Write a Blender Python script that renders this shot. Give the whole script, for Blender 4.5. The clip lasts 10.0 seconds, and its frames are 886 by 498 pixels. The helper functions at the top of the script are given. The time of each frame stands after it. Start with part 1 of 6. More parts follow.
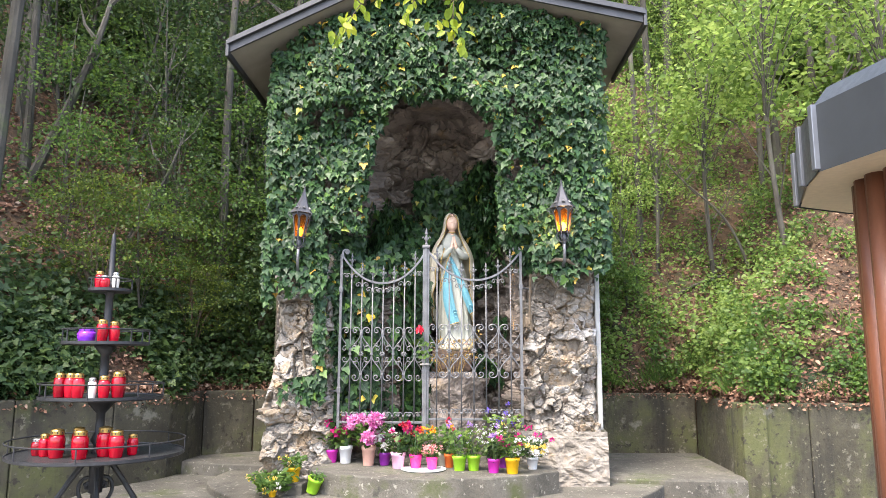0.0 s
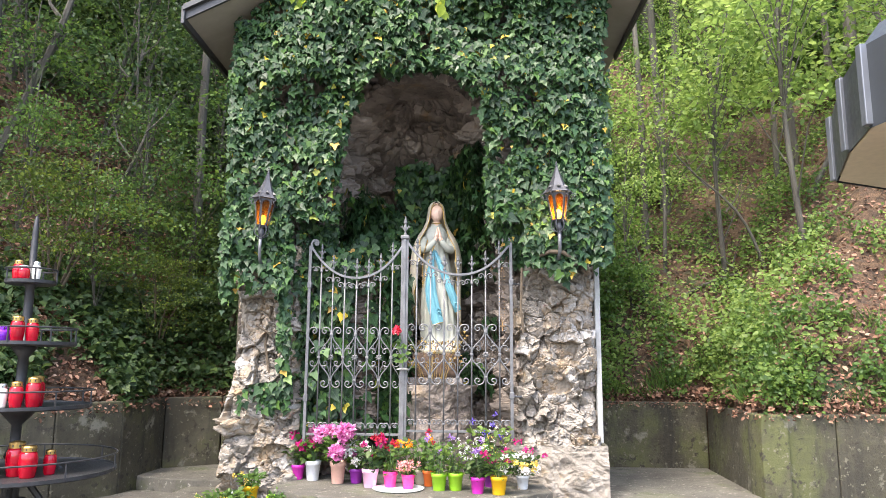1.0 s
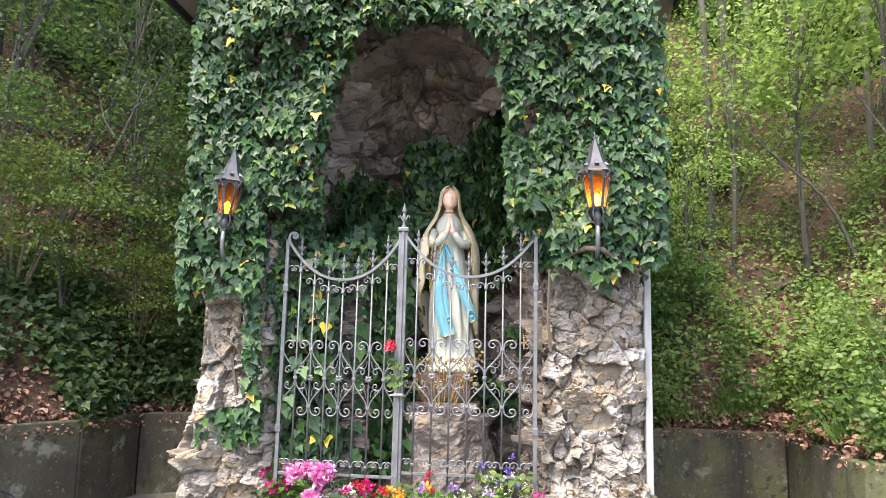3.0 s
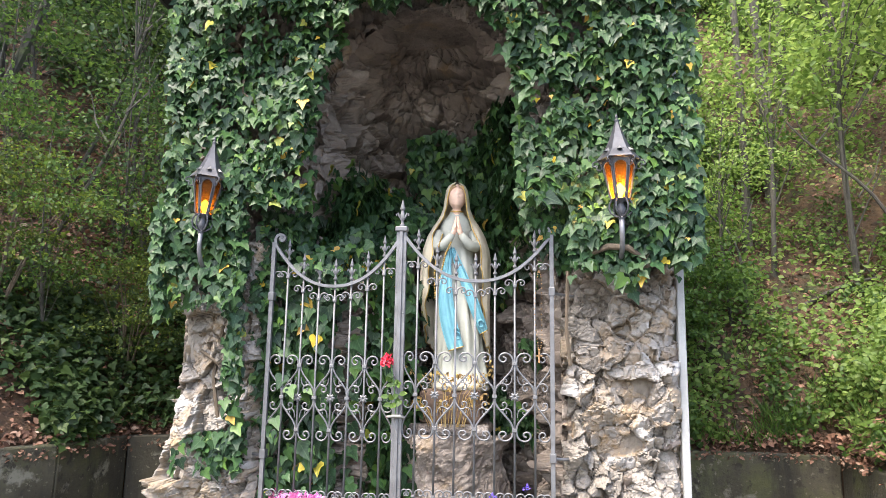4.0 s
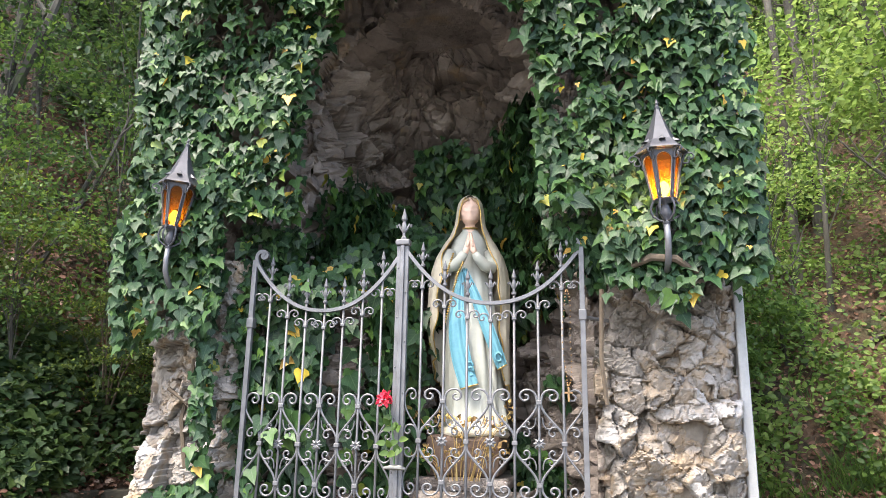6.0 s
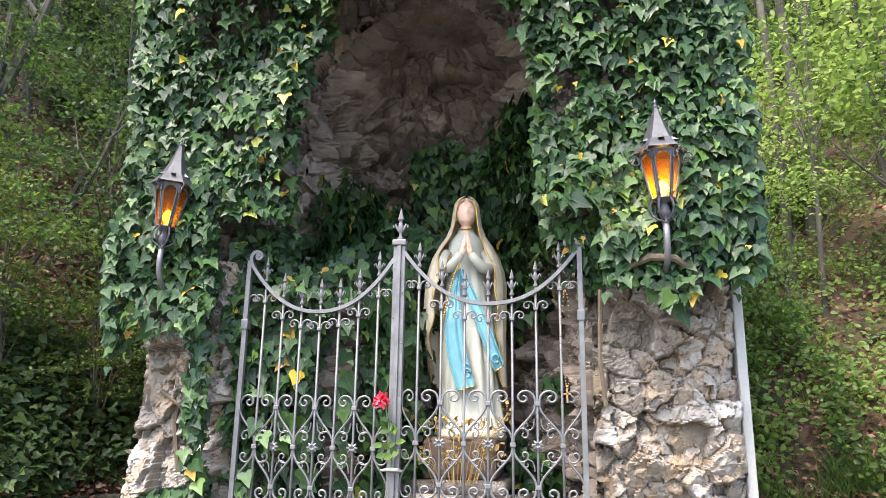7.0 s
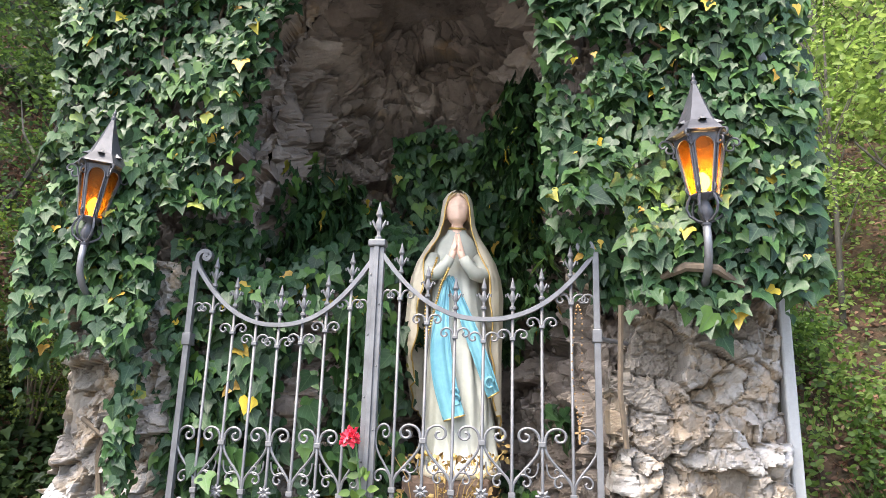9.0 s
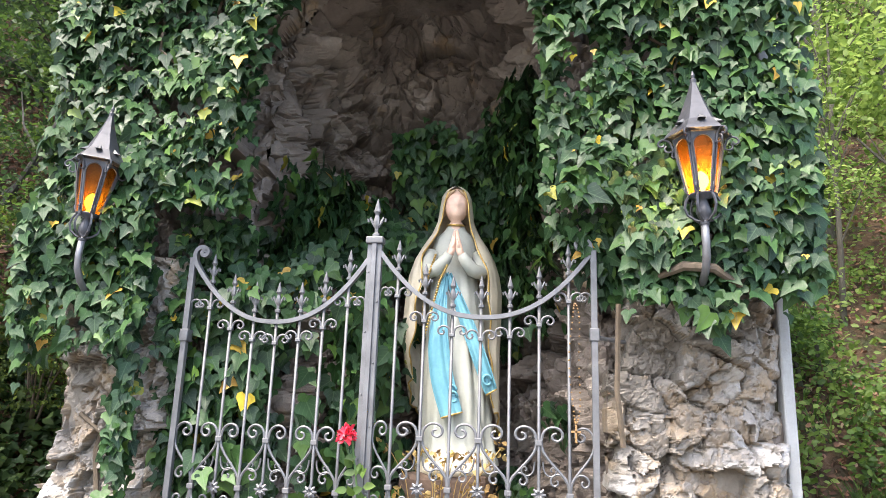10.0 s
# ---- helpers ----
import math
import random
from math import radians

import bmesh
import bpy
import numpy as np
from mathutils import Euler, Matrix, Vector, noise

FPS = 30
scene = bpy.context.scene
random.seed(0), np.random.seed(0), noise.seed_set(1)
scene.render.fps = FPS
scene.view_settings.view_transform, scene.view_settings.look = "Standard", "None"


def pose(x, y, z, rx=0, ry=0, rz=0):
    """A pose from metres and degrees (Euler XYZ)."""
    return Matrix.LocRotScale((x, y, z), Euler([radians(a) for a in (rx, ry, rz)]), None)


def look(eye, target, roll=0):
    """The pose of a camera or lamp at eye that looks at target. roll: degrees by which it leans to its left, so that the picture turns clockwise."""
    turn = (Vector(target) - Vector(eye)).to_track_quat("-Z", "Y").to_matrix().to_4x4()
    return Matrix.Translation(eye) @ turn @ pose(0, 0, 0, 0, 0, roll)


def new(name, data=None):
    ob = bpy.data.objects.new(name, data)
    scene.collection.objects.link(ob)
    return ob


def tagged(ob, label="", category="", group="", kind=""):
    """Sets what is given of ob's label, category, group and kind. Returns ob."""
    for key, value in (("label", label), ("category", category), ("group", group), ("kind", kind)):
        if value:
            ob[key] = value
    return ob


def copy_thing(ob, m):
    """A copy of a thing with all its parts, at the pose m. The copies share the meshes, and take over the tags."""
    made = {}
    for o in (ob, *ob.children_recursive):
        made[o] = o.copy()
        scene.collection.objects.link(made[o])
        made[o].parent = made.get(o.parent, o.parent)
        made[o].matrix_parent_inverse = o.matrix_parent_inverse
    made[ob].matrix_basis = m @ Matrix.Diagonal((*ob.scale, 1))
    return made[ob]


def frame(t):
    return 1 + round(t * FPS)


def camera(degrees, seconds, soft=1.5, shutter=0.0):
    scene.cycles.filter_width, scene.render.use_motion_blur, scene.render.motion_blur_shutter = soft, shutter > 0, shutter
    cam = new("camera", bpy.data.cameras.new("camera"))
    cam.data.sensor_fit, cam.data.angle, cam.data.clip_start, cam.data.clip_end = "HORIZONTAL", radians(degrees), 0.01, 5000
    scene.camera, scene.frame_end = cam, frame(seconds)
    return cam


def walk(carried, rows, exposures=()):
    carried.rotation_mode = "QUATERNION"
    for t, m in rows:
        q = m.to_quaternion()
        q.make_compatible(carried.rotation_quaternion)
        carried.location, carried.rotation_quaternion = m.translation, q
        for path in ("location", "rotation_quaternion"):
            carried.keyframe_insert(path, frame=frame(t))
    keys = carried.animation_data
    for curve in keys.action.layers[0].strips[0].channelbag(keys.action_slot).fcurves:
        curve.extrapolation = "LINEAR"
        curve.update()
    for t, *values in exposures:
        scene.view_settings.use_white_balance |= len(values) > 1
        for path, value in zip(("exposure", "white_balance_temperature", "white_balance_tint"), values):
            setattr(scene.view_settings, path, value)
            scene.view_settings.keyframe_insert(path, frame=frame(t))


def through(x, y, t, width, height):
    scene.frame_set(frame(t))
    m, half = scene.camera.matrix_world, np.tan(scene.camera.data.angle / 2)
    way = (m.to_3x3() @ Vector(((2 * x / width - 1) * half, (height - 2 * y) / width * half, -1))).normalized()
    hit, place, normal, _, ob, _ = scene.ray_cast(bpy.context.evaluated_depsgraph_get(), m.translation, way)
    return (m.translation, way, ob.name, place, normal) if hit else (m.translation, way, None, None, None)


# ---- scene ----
from mathutils.kdtree import KDTree

cam = camera(64.0, 10.0, soft=0.4)
PATH = [
    (0, (0.244, -6.439, 1.661), (0.216, -4.462, 1.965), 0.2),
    (0.5, (0.362, -6.101, 1.656), (0.304, -4.126, 1.967), 0.5),
    (1, (0.44, -5.723, 1.66), (0.395, -3.748, 1.976), 0.4),
    (1.5, (0.645, -5.351, 1.748), (0.553, -3.374, 2.035), 0.5),
    (2, (0.707, -5.07, 1.828), (0.559, -3.095, 2.103), 0.8),
    (2.5, (0.731, -4.78, 1.906), (0.539, -2.807, 2.169), 1.2),
    (3.8, (0.798, -4.135, 1.848), (0.541, -2.179, 2.178), 1.2),
    (4, (0.82, -3.997, 1.883), (0.538, -2.044, 2.21), 1.0),
    (4.5, (0.76, -3.73, 1.843), (0.48, -1.787, 2.228), 0.7),
    (5, (0.803, -3.486, 1.822), (0.475, -1.559, 2.246), 1.0),
    (5.5, (0.806, -3.352, 1.829), (0.454, -1.435, 2.278), 1.1),
    (7, (0.773, -3.297, 1.811), (0.448, -1.383, 2.29), 0.9),
    (7.5, (0.678, -2.752, 1.967), (0.374, -0.832, 2.437), 1.1),
    (8, (0.672, -2.713, 1.964), (0.379, -0.795, 2.447), 1.4),
    (8.5, (0.667, -2.719, 1.96), (0.383, -0.8, 2.447), 1.5),
    (9, (0.667, -2.719, 1.963), (0.384, -0.799, 2.446), 1.7),
    (9.5, (0.659, -2.717, 1.951), (0.378, -0.797, 2.437), 2.0),
    (10, (0.685, -2.716, 1.982), (0.395, -0.792, 2.446), 2.0),
]
walk(cam, [(t, look(eye, target, roll)) for t, eye, target, roll in PATH], [(0, 2.66, 6700, 11), (6, 2.68, 6700, 11), (10, 2.74, 6700, 11)])

# ---- world and light ----
SUN_EL, SUN_AZ = 60.0, 212.0
world = bpy.data.worlds.new("world")
scene.world = world
world.use_nodes = True
wt = world.node_tree
sky = wt.nodes.new("ShaderNodeTexSky")
sky.sky_type = "NISHITA"
sky.sun_disc = False
sky.sun_elevation = radians(SUN_EL)
sky.sun_rotation = radians(SUN_AZ)
sky.air_density, sky.dust_density = 1.0, 3.0
bg = wt.nodes["Background"]
bg.inputs["Strength"].default_value = 0.15
wt.links.new(sky.outputs["Color"], bg.inputs["Color"])
sun_data = bpy.data.lights.new("sun", "SUN")
sun_data.energy, sun_data.angle, sun_data.color = 1.2, radians(16), (1.0, 0.96, 0.88)
sun = new("sun", sun_data)
sx, sy = math.sin(radians(SUN_AZ)), math.cos(radians(SUN_AZ))
sun.matrix_world = look((sx * 10, sy * 10, 10 * math.tan(radians(SUN_EL))), (0, 0, 0))

# ---- small tools ----
rng = np.random.default_rng(7)
rnd = random.Random(11)


def part(name, bm, material, parent=None, label=""):
    """Links a bmesh (or a finished mesh) as one object under a thing or a part."""
    me = bm
    if isinstance(bm, bmesh.types.BMesh):
        me = bpy.data.meshes.new(name)
        bm.to_mesh(me)
        bm.free()
    if material and not me.materials:
        me.materials.append(material)
    ob = new(name, me)
    if parent:
        ob.parent = parent
    if label:
        ob["label"] = label
    return ob


def thing(name, at=(0, 0, 0), rz=0):
    ob = new(name)
    ob.empty_display_size = 0.1
    ob.matrix_basis = pose(*at, 0, 0, rz)
    return ob


def smooth(ob):
    ob.data.polygons.foreach_set("use_smooth", [True] * len(ob.data.polygons))
    return ob


def box(bm, x0, x1, y0, y1, z0, z1, bevel=0.0):
    r = bmesh.ops.create_cube(bm, size=1.0)
    vs = r["verts"]
    for v in vs:
        v.co = Vector(((x0 + x1) / 2 + v.co.x * (x1 - x0), (y0 + y1) / 2 + v.co.y * (y1 - y0), (z0 + z1) / 2 + v.co.z * (z1 - z0)))
    if bevel:
        es = list({e for v in vs for e in v.link_edges})
        bmesh.ops.bevel(bm, geom=es, offset=bevel, segments=2, affect="EDGES", profile=0.5)
    return bm


def tube(bm, pts, r, n=6, flat=None, close=True):
    """Sweeps a round (or flat, with half width and half thickness in y) section along points."""
    pts = [Vector(p) for p in pts]
    rings, side = [], None
    for i, p in enumerate(pts):
        d = (pts[min(i + 1, len(pts) - 1)] - pts[max(i - 1, 0)]).normalized()
        if side is None:
            side = d.cross(Vector((0, 1, 0)))
            if side.length < 0.1:
                side = d.cross(Vector((1, 0, 0)))
        side = (side - d * side.dot(d)).normalized()
        up = d.cross(side)
        rr = r[i] if isinstance(r, (list, tuple)) else r
        ring = []
        for k in range(n):
            a = 2 * math.pi * (k + 0.5) / n
            if flat:
                off = side * flat[0] * (1 if math.cos(a) > 0 else -1) + up * flat[1] * (1 if math.sin(a) > 0 else -1)
            else:
                off = (side * math.cos(a) + up * math.sin(a)) * rr
            ring.append(bm.verts.new(p + off))
        rings.append(ring)
    for a, b in zip(rings, rings[1:]):
        for k in range(n):
            bm.faces.new((a[k], a[(k + 1) % n], b[(k + 1) % n], b[k]))
    if close:
        bm.faces.new(rings[0][::-1])
        bm.faces.new(rings[-1])
    return bm


def lathe(bm, prof, n=16, at=(0, 0, 0), shape=None):
    """Turns (radius, z) pairs round the z axis."""
    rings = []
    for r, z in prof:
        ring = []
        for k in range(n):
            a = 2 * math.pi * k / n
            q = shape(a, z) if shape else 1.0
            ring.append(bm.verts.new((at[0] + r * q * math.cos(a), at[1] + r * q * math.sin(a), at[2] + z)))
        rings.append(ring)
    for a, b in zip(rings, rings[1:]):
        for k in range(n):
            bm.faces.new((a[k], a[(k + 1) % n], b[(k + 1) % n], b[k]))
    if prof[0][0] > 1e-4:
        bm.faces.new(rings[0][::-1])
    if prof[-1][0] > 1e-4:
        bm.faces.new(rings[-1])
    return bm


def grid_mesh(name, P, material):
    """A sheet from an array of points (rows, columns, 3)."""
    R, C = P.shape[:2]
    me = bpy.data.meshes.new(name)
    idx = np.arange(R * C).reshape(R, C)
    f = np.stack([idx[:-1, :-1], idx[:-1, 1:], idx[1:, 1:], idx[1:, :-1]], -1).reshape(-1, 4)
    me.from_pydata(P.reshape(-1, 3).tolist(), [], f.tolist())
    me.materials.append(material)
    me.update()
    me.polygons.foreach_set("use_smooth", [True] * len(me.polygons))
    return me


# leaf shapes: outline points, faces and a plane of their own (x across, y to the tip, z out of the face)
IVY = ([(0, 0, 0), (0, .36, -.06), (0, 1, -.14), (.21, -.14, .03), (.46, -.02, .0), (.52, .19, -.03), (.31, .37, .05), (.20, .62, .01), (-.21, -.14, .03), (-.46, -.02, .0), (-.52, .19, -.03), (-.31, .37, .05), (-.20, .62, .01)],
       [(0, 3, 1), (3, 4, 1), (4, 5, 6, 1), (6, 7, 2, 1), (0, 1, 8), (8, 1, 9), (9, 1, 11, 10), (11, 1, 2, 12)])
OVAL = ([(0, 0, 0), (.30, .30, .06), (.26, .68, .05), (0, 1, -.08), (-.26, .68, .05), (-.30, .30, .06)], [(0, 1, 2, 3), (0, 3, 4, 5)])
BLADE = ([(-.03, 0, 0), (.03, 0, 0), (.025, .5, .06), (-.025, .5, .06), (0, 1, .3)], [(0, 1, 2, 3), (3, 2, 4)])
CURLED = ([(0, 0, 0), (.30, .25, .14), (.24, .7, .16), (0, 1, .02), (-.24, .7, .2), (-.30, .25, .1)], [(0, 1, 2, 3), (0, 3, 4, 5)])


def leaf_frames(tip, nrm):
    """Turns from tip directions and normals to matrices with the columns x, y, z."""
    y = tip / np.linalg.norm(tip, axis=1, keepdims=True)
    z = nrm - y * np.sum(nrm * y, 1, keepdims=True)
    z /= np.linalg.norm(z, axis=1, keepdims=True) + 1e-9
    x = np.cross(y, z)
    return np.stack([x, y, z], -1)


def leaves(name, shape, pos, tip, nrm, size, material):
    """One mesh of many leaves of one shape."""
    V, F = np.array(shape[0], float), shape[1]
    pos, size = np.asarray(pos, float), np.asarray(size, float)
    M = leaf_frames(np.asarray(tip, float), np.asarray(nrm, float))
    W = np.einsum("nij,vj->nvi", M, V) * size[:, None, None] + pos[:, None, :]
    n, nv = len(pos), len(V)
    loops = np.concatenate([np.array(f) for f in F])
    lens = np.array([len(f) for f in F])
    me = bpy.data.meshes.new(name)
    me.vertices.add(n * nv)
    me.vertices.foreach_set("co", W.astype(np.float32).ravel())
    li = (loops[None, :] + (np.arange(n) * nv)[:, None]).ravel()
    me.loops.add(len(li))
    me.loops.foreach_set("vertex_index", li.astype(np.int32))
    tot = np.tile(lens, n)
    me.polygons.add(len(tot))
    me.polygons.foreach_set("loop_start", np.concatenate([[0], np.cumsum(tot)[:-1]]).astype(np.int32))
    uv = me.uv_layers.new(name="UVMap")
    uv.data.foreach_set("uv", np.tile(V[loops][:, :2], (n, 1)).astype(np.float32).ravel())
    me.materials.append(material)
    me.update(calc_edges=True)
    me.validate()
    return me


# ---- materials ----
def nodes_of(name):
    m = bpy.data.materials.new(name)
    m.use_nodes = True
    return m, m.node_tree, m.node_tree.nodes["Principled BSDF"]


def ramp(nt, fac, stops):
    r = nt.nodes.new("ShaderNodeValToRGB")
    e = r.color_ramp.elements
    while len(e) < len(stops):
        e.new(0.5)
    for el, (p, c) in zip(e, stops):
        el.position, el.color = p, (*c, 1)
    nt.links.new(fac, r.inputs["Fac"])
    return r.outputs["Color"]


def random_value(nt):
    """A random number for each object and each island of a mesh."""
    o, g, a = nt.nodes.new("ShaderNodeObjectInfo"), nt.nodes.new("ShaderNodeNewGeometry"), nt.nodes.new("ShaderNodeMath")
    a.operation = "ADD"
    nt.links.new(o.outputs["Random"], a.inputs[0])
    nt.links.new(g.outputs["Random Per Island"], a.inputs[1])
    f = nt.nodes.new("ShaderNodeMath")
    f.operation = "FRACT"
    nt.links.new(a.outputs[0], f.inputs[0])
    return f.outputs[0]


def noise_tex(nt, scale, detail=6, rough=0.6, stretch=None, coords="Object", distort=0.0):
    t = nt.nodes.new("ShaderNodeTexCoord")
    n = nt.nodes.new("ShaderNodeTexNoise")
    n.inputs["Scale"].default_value, n.inputs["Detail"].default_value, n.inputs["Roughness"].default_value = scale, detail, rough
    n.inputs["Distortion"].default_value = distort
    src = t.outputs[coords]
    if stretch:
        mp = nt.nodes.new("ShaderNodeMapping")
        mp.inputs["Scale"].default_value = stretch
        nt.links.new(src, mp.inputs["Vector"])
        src = mp.outputs["Vector"]
    nt.links.new(src, n.inputs["Vector"])
    return n.outputs["Fac"]


def mix(nt, fac, a, b, mode="MIX"):
    m = nt.nodes.new("ShaderNodeMix")
    m.data_type, m.blend_type = "RGBA", mode
    for sock, v in ((m.inputs[0], fac), (m.inputs[6], a), (m.inputs[7], b)):
        if isinstance(v, (int, float)):
            sock.default_value = v
        elif isinstance(v, tuple):
            sock.default_value = (*v, 1)
        else:
            nt.links.new(v, sock)
    return m.outputs[2]


def maprange(nt, v, a, b, c, d):
    m = nt.nodes.new("ShaderNodeMapRange")
    for k, x in zip(("From Min", "From Max", "To Min", "To Max"), (a, b, c, d)):
        m.inputs[k].default_value = x
    nt.links.new(v, m.inputs["Value"])
    return m.outputs["Result"]


def bump(nt, bsdf, height, strength, dist=0.01):
    b = nt.nodes.new("ShaderNodeBump")
    b.inputs["Strength"].default_value, b.inputs["Distance"].default_value = strength, dist
    nt.links.new(height, b.inputs["Height"])
    nt.links.new(b.outputs["Normal"], bsdf.inputs["Normal"])


def surface(name, stops, scale=6, stretch=None, rough=(0.6, 0.85), grain=60, grain_mix=0.35, relief=0.4, dist=0.01, metal=0.0, tint=0.0, stains=None, coords="Object"):
    """A material with colour in two scales, uneven gloss and fine relief. stains: (colour, scale, from, to, stretch)."""
    m, nt, b = nodes_of(name)
    col = ramp(nt, noise_tex(nt, scale, stretch=stretch, coords=coords, distort=0.3), stops)
    g = noise_tex(nt, grain, 8, 0.7, coords=coords)
    col = mix(nt, grain_mix, col, ramp(nt, g, [(0.25, (0.25, 0.25, 0.25)), (0.75, (1, 1, 1))]), "MULTIPLY")
    for c, sc, lo, hi, st in (stains or []):
        col = mix(nt, maprange(nt, noise_tex(nt, sc, 5, 0.65, stretch=st, coords=coords), lo, hi, 0, 1), col, c)
    if tint:
        h = nt.nodes.new("ShaderNodeHueSaturation")
        nt.links.new(maprange(nt, random_value(nt), 0, 1, 1 - tint, 1 + tint), h.inputs["Value"])
        nt.links.new(col, h.inputs["Color"])
        col = h.outputs["Color"]
    nt.links.new(col, b.inputs["Base Color"])
    nt.links.new(maprange(nt, g, 0.3, 0.7, rough[0], rough[1]), b.inputs["Roughness"])
    b.inputs["Metallic"].default_value = metal
    bump(nt, b, g, relief, dist)
    return m


def leaf_material(name, stops, rough=0.45, through=0.25, glow=1.6, vein=None, spots=0.0):
    """Leaves: a colour for each one, veins along its own plane, some light through the blade."""
    m, nt, b = nodes_of(name)
    col = ramp(nt, random_value(nt), stops)
    u = nt.nodes.new("ShaderNodeUVMap")
    sep = nt.nodes.new("ShaderNodeSeparateXYZ")
    nt.links.new(u.outputs["UV"], sep.inputs[0])
    ab = nt.nodes.new("ShaderNodeMath")
    ab.operation = "ABSOLUTE"
    nt.links.new(sep.outputs["X"], ab.inputs[0])
    if vein:
        col = mix(nt, maprange(nt, ab.outputs[0], 0.0, 0.035, 0.55, 0.0), col, vein)
        q = nt.nodes.new("ShaderNodeMath")
        q.operation = "SUBTRACT"
        nt.links.new(sep.outputs["Y"], q.inputs[0])
        nt.links.new(ab.outputs[0], q.inputs[1])
        w = nt.nodes.new("ShaderNodeMath")
        w.operation = "PINGPONG"
        nt.links.new(q.outputs[0], w.inputs[0])
        w.inputs[1].default_value = 0.11
        col = mix(nt, maprange(nt, w.outputs[0], 0.0, 0.02, 0.35, 0.0), col, vein)
    n = noise_tex(nt, 35, 4)
    col = mix(nt, 0.5, col, ramp(nt, n, [(0.3, (0.45, 0.45, 0.45)), (0.7, (1.1, 1.1, 1.1))]), "MULTIPLY")
    b.inputs["Specular IOR Level"].default_value = 0.35
    nt.links.new(col, b.inputs["Base Color"])
    nt.links.new(maprange(nt, n, 0.3, 0.7, rough - 0.08, rough + 0.15), b.inputs["Roughness"])
    if through:
        tr = nt.nodes.new("ShaderNodeBsdfTranslucent")
        h = nt.nodes.new("ShaderNodeHueSaturation")
        h.inputs["Saturation"].default_value, h.inputs["Value"].default_value, h.inputs["Hue"].default_value = 1.0, glow, 0.49
        nt.links.new(col, h.inputs["Color"])
        nt.links.new(h.outputs["Color"], tr.inputs["Color"])
        mx = nt.nodes.new("ShaderNodeMixShader")
        mx.inputs[0].default_value = through
        nt.links.new(b.outputs[0], mx.inputs[1])
        nt.links.new(tr.outputs[0], mx.inputs[2])
        nt.links.new(mx.outputs[0], nt.nodes["Material Output"].inputs["Surface"])
    return m


def plain(name, colour, rough=0.5, metal=0.0, var=0.15, scale=25, relief=0.1, tint=0.0):
    lo, hi = tuple(c * (1 - var) for c in colour), tuple(min(1, c * (1 + var)) for c in colour)
    return surface(name, [(0.3, lo), (0.7, hi)], scale, rough=(max(0.05, rough - 0.1), rough + 0.1), grain=scale * 6, grain_mix=0.15, relief=relief, dist=0.004, metal=metal, tint=tint)


M_CAVE = surface("weathered_rock", [(0.25, (0.10, 0.078, 0.066)), (0.45, (0.24, 0.195, 0.168)), (0.6, (0.36, 0.305, 0.268)), (0.75, (0.52, 0.47, 0.425))], 4, rough=(0.7, 0.95), grain=30, grain_mix=0.5,
                 relief=1.0, dist=0.03, stains=[((0.27, 0.19, 0.11), 2.3, 0.58, 0.72, None), ((0.06, 0.048, 0.04), 6.5, 0.58, 0.70, (1, 1, 0.5))])
def toned_rock(name, stops, grain=50, dark=1.0):
    """Broken stone whose plates each have a tone of their own."""
    m, nt, b = nodes_of(name)
    at = nt.nodes.new("ShaderNodeAttribute")
    at.attribute_name = "tone"
    col = ramp(nt, at.outputs["Fac"], stops)
    n1 = noise_tex(nt, 9, 6, 0.65, distort=0.4)
    col = mix(nt, 0.6, col, ramp(nt, n1, [(0.28, (0.42, 0.40, 0.38)), (0.5, (0.85, 0.84, 0.83)), (0.72, (1.15, 1.15, 1.15))]), "MULTIPLY")
    n2 = noise_tex(nt, grain, 8, 0.72)
    col = mix(nt, 0.4, col, ramp(nt, n2, [(0.3, (0.35, 0.34, 0.33)), (0.65, (1.05, 1.05, 1.05))]), "MULTIPLY")
    col = mix(nt, maprange(nt, noise_tex(nt, 3.3, 4, 0.6), 0.60, 0.70, 0, 0.7), col, (0.34 * dark, 0.23 * dark, 0.12 * dark))
    nt.links.new(col, b.inputs["Base Color"])
    nt.links.new(maprange(nt, n2, 0.3, 0.7, 0.6, 0.9), b.inputs["Roughness"])
    bump(nt, b, n2, 0.7, 0.012)
    return m


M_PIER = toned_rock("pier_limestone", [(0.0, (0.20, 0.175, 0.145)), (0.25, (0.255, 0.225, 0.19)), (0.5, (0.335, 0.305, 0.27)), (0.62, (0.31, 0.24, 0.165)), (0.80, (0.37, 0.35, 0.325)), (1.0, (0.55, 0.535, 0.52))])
# Darker and browner than the piers: the recess's shade is put into the tones.
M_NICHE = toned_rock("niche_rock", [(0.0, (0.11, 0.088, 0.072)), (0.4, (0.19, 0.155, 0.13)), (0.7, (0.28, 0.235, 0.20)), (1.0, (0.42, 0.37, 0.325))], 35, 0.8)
# Base tones lowered to carry the trees' shade; moss and drip stains lie over them.
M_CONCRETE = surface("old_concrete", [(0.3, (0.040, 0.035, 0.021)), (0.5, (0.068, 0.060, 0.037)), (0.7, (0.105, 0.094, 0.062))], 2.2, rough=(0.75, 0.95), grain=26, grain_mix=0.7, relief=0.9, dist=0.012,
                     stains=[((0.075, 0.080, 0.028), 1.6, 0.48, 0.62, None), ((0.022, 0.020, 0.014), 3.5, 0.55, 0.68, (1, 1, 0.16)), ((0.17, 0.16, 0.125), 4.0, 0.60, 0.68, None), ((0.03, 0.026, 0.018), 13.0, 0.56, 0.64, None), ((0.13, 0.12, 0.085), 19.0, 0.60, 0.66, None)])
